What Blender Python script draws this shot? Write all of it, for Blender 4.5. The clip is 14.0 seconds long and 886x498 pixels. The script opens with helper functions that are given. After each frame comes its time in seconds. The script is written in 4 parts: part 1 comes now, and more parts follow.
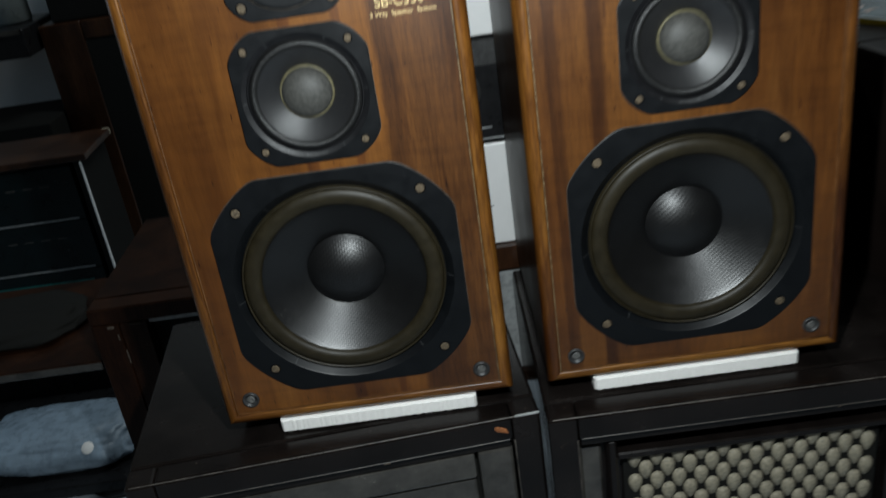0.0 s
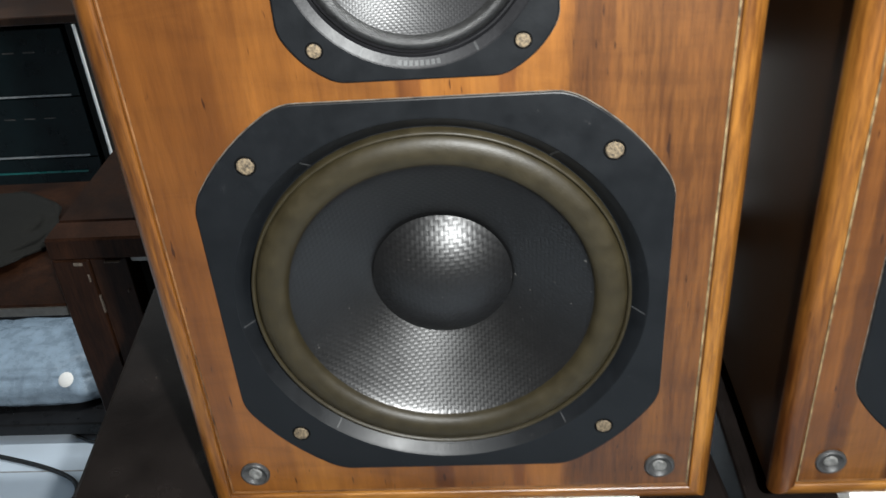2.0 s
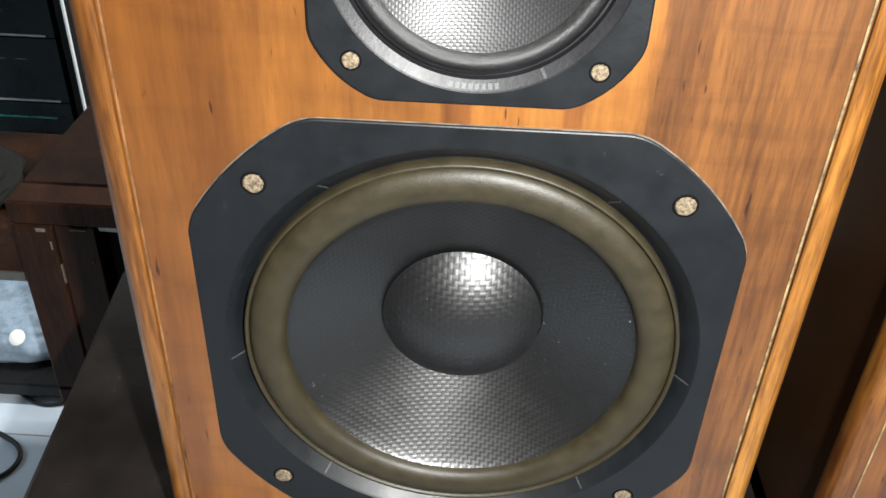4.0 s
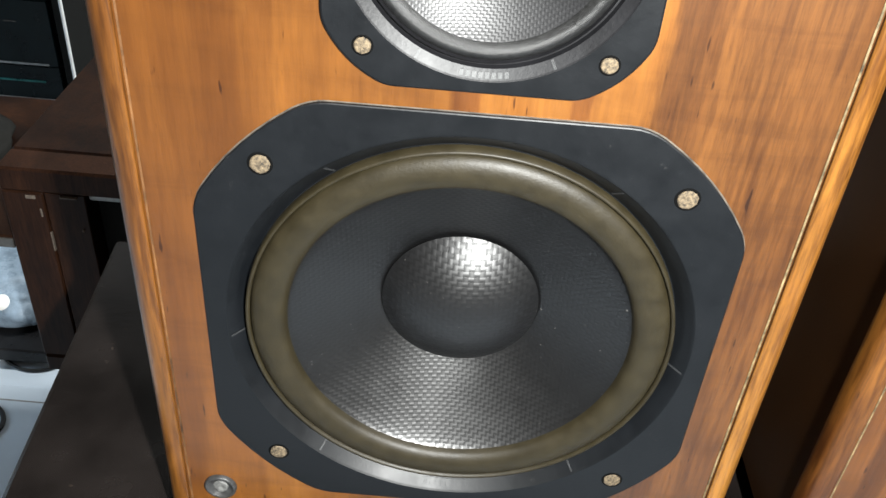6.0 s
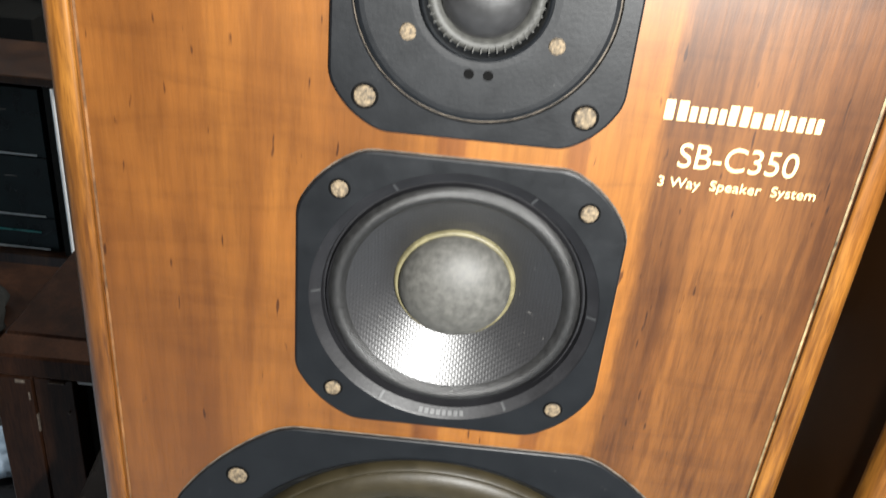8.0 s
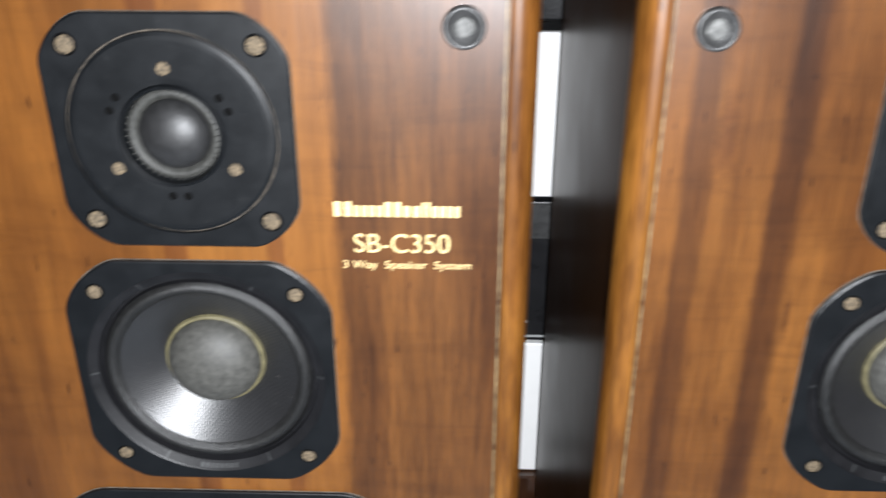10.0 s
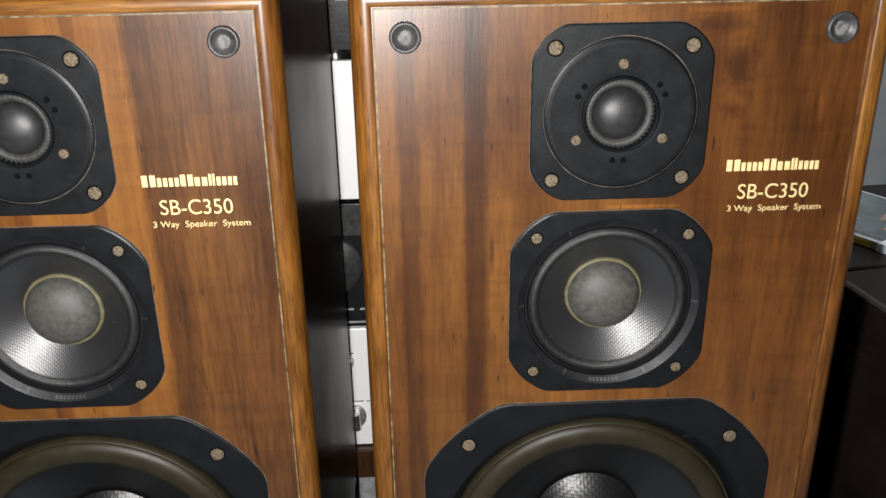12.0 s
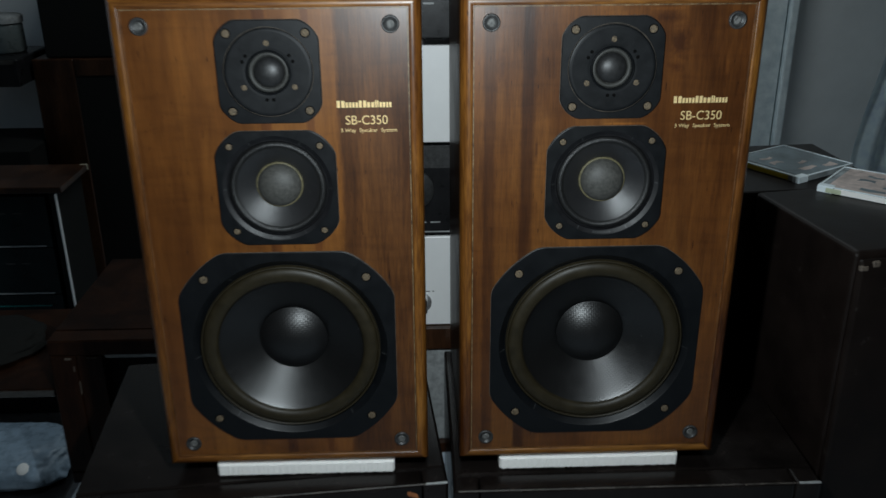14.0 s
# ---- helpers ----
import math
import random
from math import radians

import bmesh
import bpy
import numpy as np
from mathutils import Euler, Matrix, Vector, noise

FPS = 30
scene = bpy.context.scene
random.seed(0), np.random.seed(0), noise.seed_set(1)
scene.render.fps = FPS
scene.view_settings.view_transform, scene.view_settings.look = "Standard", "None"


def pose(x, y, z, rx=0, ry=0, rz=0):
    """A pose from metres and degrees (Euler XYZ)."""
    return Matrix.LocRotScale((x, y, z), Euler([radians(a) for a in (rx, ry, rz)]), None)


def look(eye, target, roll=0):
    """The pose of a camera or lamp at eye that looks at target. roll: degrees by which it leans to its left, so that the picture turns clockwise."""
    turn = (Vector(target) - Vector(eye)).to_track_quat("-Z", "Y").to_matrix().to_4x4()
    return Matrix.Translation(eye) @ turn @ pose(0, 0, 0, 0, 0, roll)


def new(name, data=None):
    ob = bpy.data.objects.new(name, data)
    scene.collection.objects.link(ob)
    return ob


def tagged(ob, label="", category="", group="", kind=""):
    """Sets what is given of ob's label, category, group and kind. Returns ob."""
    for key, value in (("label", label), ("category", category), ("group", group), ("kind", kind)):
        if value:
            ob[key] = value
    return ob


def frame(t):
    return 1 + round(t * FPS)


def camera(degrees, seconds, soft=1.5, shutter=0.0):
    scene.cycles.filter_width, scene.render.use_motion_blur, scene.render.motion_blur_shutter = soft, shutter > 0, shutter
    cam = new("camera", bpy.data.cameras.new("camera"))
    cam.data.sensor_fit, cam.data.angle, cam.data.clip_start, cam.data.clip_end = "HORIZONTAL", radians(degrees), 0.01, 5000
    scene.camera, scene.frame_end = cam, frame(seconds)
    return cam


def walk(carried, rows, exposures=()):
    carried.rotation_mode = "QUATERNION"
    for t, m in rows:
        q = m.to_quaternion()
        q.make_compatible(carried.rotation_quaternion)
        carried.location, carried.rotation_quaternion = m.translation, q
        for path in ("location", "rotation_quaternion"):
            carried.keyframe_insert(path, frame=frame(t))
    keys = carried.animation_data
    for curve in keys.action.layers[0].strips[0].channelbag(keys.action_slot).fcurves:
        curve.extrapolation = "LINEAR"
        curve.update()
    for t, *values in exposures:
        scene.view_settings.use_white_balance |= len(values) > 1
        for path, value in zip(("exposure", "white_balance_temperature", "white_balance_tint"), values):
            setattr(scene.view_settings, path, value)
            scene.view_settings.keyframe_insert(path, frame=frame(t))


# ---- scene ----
cam = camera(53.0, 14.0, shutter=0.5)
PATH = [
    (0, (-0.059, -0.871, 1.334), (-0.11, 0.929, 0.462), -8.6),
    (0.5, (-0.06, -0.703, 1.257), (-0.185, 1.033, 0.271), -9.8),
    (1, (-0.096, -0.582, 1.216), (-0.24, 1.125, 0.184), -8.4),
    (1.5, (-0.135, -0.472, 1.2), (-0.273, 1.219, 0.142), -6.1),
    (2, (-0.159, -0.425, 1.2), (-0.291, 1.256, 0.125), -4.6),
    (2.5, (-0.176, -0.382, 1.215), (-0.283, 1.303, 0.144), -2.3),
    (3, (-0.186, -0.363, 1.216), (-0.283, 1.316, 0.133), -0.7),
    (3.5, (-0.192, -0.351, 1.202), (-0.265, 1.313, 0.095), 1.3),
    (4, (-0.196, -0.35, 1.196), (-0.248, 1.296, 0.062), 2.1),
    (6.5, (-0.206, -0.351, 1.208), (-0.212, 1.264, 0.028), 5.0),
    (7, (-0.202, -0.342, 1.244), (-0.205, 1.282, 0.077), 5.3),
    (7.5, (-0.203, -0.331, 1.283), (-0.207, 1.358, 0.212), 5.7),
    (7.7, (-0.203, -0.33, 1.298), (-0.206, 1.385, 0.269), 5.8),
    (9.8, (-0.087, -0.391, 1.363), (-0.153, 1.406, 0.487), 1.4),
    (10, (-0.057, -0.396, 1.376), (-0.113, 1.394, 0.486), 0.0),
    (10.5, (-0.01, -0.43, 1.388), (-0.012, 1.375, 0.526), 0.1),
    (11, (0.023, -0.477, 1.393), (0.056, 1.343, 0.563), -0.5),
    (11.5, (0.05, -0.52, 1.39), (0.098, 1.314, 0.592), -0.9),
    (12, (0.055, -0.556, 1.383), (0.112, 1.284, 0.6), -1.0),
    (12.5, (0.047, -0.604, 1.376), (0.109, 1.239, 0.6), -1.2),
    (13, (0.033, -0.685, 1.369), (0.09, 1.158, 0.594), -1.2),
    (13.5, (-0.004, -0.821, 1.377), (0.058, 1.03, 0.622), -0.8),
    (14, (-0.034, -0.995, 1.429), (0.022, 0.855, 0.671), -0.4),
]
EXPOSURES = [
    (0.0, 0.72, 5780, 2), (0.5, 1.08, 5930, 4), (1.0, 1.58, 6080, 6), (1.5, 2.22, 6130, 7), (2.0, 2.42, 6100, 7), (2.5, 2.74, 6100, 7), (3.0, 2.97, 6150, 7),
    (4.0, 3.00, 6250, 8), (6.5, 3.00, 6200, 7), (7.5, 2.79, 6350, 8), (10.0, 1.86, 5900, 10), (10.5, 1.77, 5900, 10), (11.0, 1.67, 6050, 10), (11.5, 1.51, 6300, 11),
    (12.0, 1.43, 6300, 11), (12.5, 1.23, 6250, 10), (13.0, 0.95, 6000, 7), (13.5, 0.56, 5750, 3), (14.0, 0.24, 5600, 1),
]
walk(cam, [(t, look(eye, target, roll)) for t, eye, target, roll in PATH], EXPOSURES)


# ---- light ----
world = bpy.data.worlds.new("room_air")
world.use_nodes = True
world.node_tree.nodes["Background"].inputs[0].default_value = (0.75, 0.78, 0.80, 1)
world.node_tree.nodes["Background"].inputs[1].default_value = 0.01
scene.world = world


def lamp(name, kind, power, colour, m, size=0.1, size_y=None):
    data = bpy.data.lights.new(name, kind)
    data.energy, data.color = power, colour
    if kind == "AREA":
        data.shape, data.size, data.size_y = "RECTANGLE", size, size_y
    else:
        data.shadow_soft_size = size
    ob = new(name, data)
    ob.matrix_world = m
    return ob


# the small white lamp beside the lens, set at the middle of its way
lamp("filming_lamp", "POINT", 15, (1.0, 0.97, 0.92), pose(-0.02, -0.56, 1.34), 0.012)
# unseen area lamp added below the ceiling to fill in room light
lamp("ceiling_fill", "AREA", 8.5, (1.0, 0.97, 0.91), pose(0.15, 1.35, 2.55), 1.2, 0.12)
# added fill for bluish daylight from the west, its source unseen
lamp("west_daylight_fill", "AREA", 1.6, (0.66, 0.84, 1.0), pose(-2.53, 0.75, 1.35, 0, -90, 0), 0.9, 0.9)

FLOOR = -0.05


# ---- materials ----
def mat(name, base, rough=0.5, metal=0.0, coat=0.0, spec=0.5):
    m = bpy.data.materials.new(name)
    m.use_nodes = True
    b = m.node_tree.nodes["Principled BSDF"]
    b.inputs["Base Color"].default_value = (*base, 1)
    b.inputs["Roughness"].default_value = rough
    b.inputs["Metallic"].default_value = metal
    b.inputs["Coat Weight"].default_value = coat
    b.inputs["Coat Roughness"].default_value = 0.12
    b.inputs["Specular IOR Level"].default_value = spec
    return m, m.node_tree, b


def add(tree, kind, **inputs):
    n = tree.nodes.new(kind)
    for key, value in inputs.items():
        n.inputs[key.replace("_", " ")].default_value = value
    return n


def ramp(tree, source, stops):
    r = tree.nodes.new("ShaderNodeValToRGB")
    while len(r.color_ramp.elements) < len(stops):
        r.color_ramp.elements.new(0.5)
    for e, (p, c) in zip(r.color_ramp.elements, stops):
        e.position, e.color = p, (*c, 1)
    tree.links.new(source, r.inputs[0])
    return r.outputs[0]


def coords(tree, scale, shift=True):
    """Object coordinates, stretched, and shifted by chance from thing to thing."""
    tc = tree.nodes.new("ShaderNodeTexCoord")
    mp = add(tree, "ShaderNodeMapping", Scale=scale)
    tree.links.new(tc.outputs["Object"], mp.inputs["Vector"])
    if shift:
        info = tree.nodes.new("ShaderNodeObjectInfo")
        mul = tree.nodes.new("ShaderNodeVectorMath")
        mul.operation = "MULTIPLY"
        mul.inputs[1].default_value = (3.1, 5.3, 17.0)
        tree.links.new(info.outputs["Random"], mul.inputs[0])
        tree.links.new(mul.outputs[0], mp.inputs["Location"])
    return mp.outputs[0]


def noise_tex(tree, vec, scale, detail=6.0, rough=0.6, distort=0.0):
    n = add(tree, "ShaderNodeTexNoise", Scale=scale, Detail=detail, Roughness=rough, Distortion=distort)
    tree.links.new(vec, n.inputs["Vector"])
    return n.outputs["Fac"]


def mix(tree, fac, a, b, mode="MIX"):
    n = tree.nodes.new("ShaderNodeMix")
    n.data_type, n.blend_type = "RGBA", mode
    for value, socket in ((fac, n.inputs[0]), (a, n.inputs[6]), (b, n.inputs[7])):
        if isinstance(value, (int, float)):
            socket.default_value = value
        elif isinstance(value, tuple):
            socket.default_value = (*value, 1)
        else:
            tree.links.new(value, socket)
    return n.outputs[2]


def bump(tree, b, height, strength, distance):
    n = add(tree, "ShaderNodeBump", Strength=strength, Distance=distance)
    tree.links.new(height, n.inputs["Height"])
    tree.links.new(n.outputs[0], b.inputs["Normal"])


def rough_by(tree, b, fac, lo, hi):
    n = add(tree, "ShaderNodeMapRange", To_Min=lo, To_Max=hi)
    tree.links.new(fac, n.inputs["Value"])
    tree.links.new(n.outputs[0], b.inputs["Roughness"])


def wood(name, dark, mid, light, rough=(0.26, 0.42), streak=0.7, coat=0.25, leaves=(), grainy=(), lying=False, stains=()):
    """Straight-grained wood, upright or lying. leaves: tones of the veneer strips from left to right. stains: (x, z, wide, tall, strength)."""
    m, t, b = mat(name, mid, 0.35, coat=coat, spec=0.5)
    b.inputs["Coat Roughness"].default_value = 0.31

    def along(across, length):
        return coords(t, (length, across, across) if lying else (across, across, length))

    strong = 0.62
    if leaves:
        # upright veneer leaves with slightly ragged joints, some of them plainer than others
        tc = t.nodes.new("ShaderNodeTexCoord")
        sep = t.nodes.new("ShaderNodeSeparateXYZ")
        t.links.new(tc.outputs["Object"], sep.inputs[0])
        wob = add(t, "ShaderNodeMapRange", To_Min=-0.0035, To_Max=0.0035)
        t.links.new(noise_tex(t, coords(t, (60.0, 1.0, 22.0)), 1.0, 6.0, 0.75), wob.inputs["Value"])
        total = t.nodes.new("ShaderNodeMath")
        t.links.new(sep.outputs["X"], total.inputs[0])
        t.links.new(wob.outputs[0], total.inputs[1])
        spread = add(t, "ShaderNodeMapRange", From_Min=-0.171, From_Max=0.171)
        t.links.new(total.outputs[0], spread.inputs["Value"])
        across = spread.outputs[0]
        strong = ramp(t, across, [(p, (g, g, g)) for p, g in grainy])
    # broad tone, soft along the grain
    tone = noise_tex(t, along(11.0, 2.2), 1.0, 5.0, 0.6, 0.4)
    base = ramp(t, tone, [(0.36, dark), (0.50, mid), (0.62, light)])
    grain = noise_tex(t, along(460.0, 34.0), 1.0, 5.0, 0.65, 0.0)
    ragged = noise_tex(t, along(130.0, 10.0), 1.0, 8.0, 0.75, 0.0)
    c = mix(t, strong, base, ramp(t, grain, [(0.40, (0.46, 0.38, 0.34)), (0.50, (0.92, 0.90, 0.90)), (0.60, (1.28, 1.26, 1.22))]), "MULTIPLY")
    c = mix(t, strong, c, ramp(t, ragged, [(0.38, (0.50, 0.42, 0.38)), (0.48, (0.95, 0.95, 0.95)), (0.62, (1.25, 1.22, 1.18))]), "MULTIPLY")
    # dark figure with ragged edges in some places only
    bands = noise_tex(t, along(16.0, 1.5), 1.0, 6.0, 0.7, 1.0)
    c = mix(t, streak, c, ramp(t, bands, [(0.36, (0.30, 0.23, 0.20)), (0.47, (1, 1, 1))]), "MULTIPLY")
    flecks = noise_tex(t, along(360.0, 62.0), 1.0, 1.5, 0.5)
    c = mix(t, 0.8, c, ramp(t, flecks, [(0.235, (0.16, 0.10, 0.08)), (0.285, (1, 1, 1))]), "MULTIPLY")
    if leaves:
        # cloudy dark patches, in places only, and leaves of differing tone
        patch = noise_tex(t, coords(t, (16.0, 16.0, 9.0)), 1.0, 8.0, 0.72, 0.6)
        c = mix(t, streak * 0.8, c, ramp(t, patch, [(0.34, (0.38, 0.32, 0.30)), (0.45, (1, 1, 1))]), "MULTIPLY")
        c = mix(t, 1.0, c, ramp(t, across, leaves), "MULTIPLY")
        clouds = noise_tex(t, coords(t, (26.0, 26.0, 5.0)), 1.0, 4.0, 0.55, 0.8)
        c = mix(t, 0.55, c, ramp(t, clouds, [(0.38, (0.66, 0.60, 0.58)), (0.52, (1, 1, 1)), (0.62, (1.16, 1.15, 1.10))]), "MULTIPLY")
        # faint cross figure
        cross = noise_tex(t, coords(t, (9.0, 9.0, 55.0)), 1.0, 6.0, 0.65, 0.8)
        c = mix(t, 0.40, c, ramp(t, cross, [(0.38, (0.68, 0.63, 0.58)), (0.50, (1, 1, 1)), (0.62, (1.15, 1.12, 1.08))]), "MULTIPLY")
        # old stains and paler spots, each with its own ragged rim
        for x, z, wide, tall, tint in stains:
            mp = add(t, "ShaderNodeMapping", Location=(-x / wide, 0.0, -z / tall), Scale=(1 / wide, 0.0, 1 / tall))
            t.links.new(tc.outputs["Object"], mp.inputs["Vector"])
            rag = add(t, "ShaderNodeTexNoise", Scale=90.0, Detail=5.0, Roughness=0.7)
            t.links.new(tc.outputs["Object"], rag.inputs["Vector"])
            far = t.nodes.new("ShaderNodeVectorMath")
            far.operation = "LENGTH"
            t.links.new(mp.outputs[0], far.inputs[0])
            rim = t.nodes.new("ShaderNodeMath")
            t.links.new(far.outputs["Value"], rim.inputs[0])
            t.links.new(rag.outputs["Fac"], rim.inputs[1])
            c = mix(t, ramp(t, rim.outputs[0], [(0.62, (1, 1, 1)), (1.0, (0, 0, 0))]), c, mix(t, 1.0, c, tint, "MULTIPLY"))
    t.links.new(c, b.inputs["Base Color"])
    rough_by(t, b, tone, rough[0], rough[1])
    bump(t, b, grain, 0.16, 0.0005)
    return m


def worn(name, base, rough, scale=30.0, amount=0.35, metal=0.0, relief=0.0004, coat=0.0, dust=(0.3, 0.29, 0.27), dust_amount=0.0):
    """A painted or plastic surface with uneven tone, gloss and, where asked, light scuffs."""
    m, t, b = mat(name, base, rough, metal, coat)
    v = coords(t, (1, 1, 1))
    n1 = noise_tex(t, v, scale, 5.0, 0.6)
    n2 = noise_tex(t, v, scale * 9, 4.0, 0.6)
    tone = ramp(t, n1, [(0.3, tuple(c * (1 - amount) for c in base)), (0.7, tuple(min(1, c * (1 + amount)) for c in base))])
    if dust_amount:
        sc = ramp(t, noise_tex(t, coords(t, (1, 1, 1)), scale * 4, 8.0, 0.75), [(0.64, (0, 0, 0)), (0.72, (dust_amount,) * 3)])
        tone = mix(t, sc, tone, dust)
    t.links.new(tone, b.inputs["Base Color"])
    rough_by(t, b, n1, max(0.03, rough - 0.12), min(1, rough + 0.12))
    bump(t, b, n2, 0.3, relief)
    return m


def woven(name, base, rough, pitch, strength):
    """Cloth pressed into a cone: a plain weave, thread over thread."""
    m, t, b = mat(name, base, rough, spec=0.6)
    tc = t.nodes.new("ShaderNodeTexCoord")
    sep = t.nodes.new("ShaderNodeSeparateXYZ")
    t.links.new(tc.outputs["Object"], sep.inputs[0])

    def maths(kind, a, c=None):
        n = t.nodes.new("ShaderNodeMath")
        n.operation = kind
        for value, socket in zip((a, c), n.inputs):
            if isinstance(value, (int, float)):
                socket.default_value = value
            elif value is not None:
                t.links.new(value, socket)
        return n.outputs[0]

    su = maths("SINE", maths("MULTIPLY", sep.outputs["X"], math.pi / pitch))
    sv = maths("SINE", maths("MULTIPLY", sep.outputs["Z"], math.pi / (pitch * 0.86)))
    over = maths("GREATER_THAN", maths("MULTIPLY", su, sv), 0.0)
    weave = t.nodes.new("ShaderNodeMix")
    t.links.new(over, weave.inputs[0])
    t.links.new(maths("ABSOLUTE", su), weave.inputs[2])
    t.links.new(maths("ABSOLUTE", sv), weave.inputs[3])
    thread = weave.outputs[0]
    tint = mix(t, 1.0, base, ramp(t, thread, [(0.1, (0.65,) * 3), (0.8, (1.05,) * 3)]), "MULTIPLY")
    dust = noise_tex(t, coords(t, (1, 1, 1)), 420.0, 3.0, 0.6)
    tint = mix(t, ramp(t, dust, [(0.70, (0, 0, 0)), (0.76, (0.35,) * 3)]), tint, (0.28, 0.27, 0.25))
    t.links.new(tint, b.inputs["Base Color"])
    worn_gloss = noise_tex(t, coords(t, (1, 1, 1)), 60.0, 4.0, 0.6)
    rough_by(t, b, worn_gloss, rough - 0.06, rough + 0.08)
    bump(t, b, thread, strength, 0.0006)
    return m


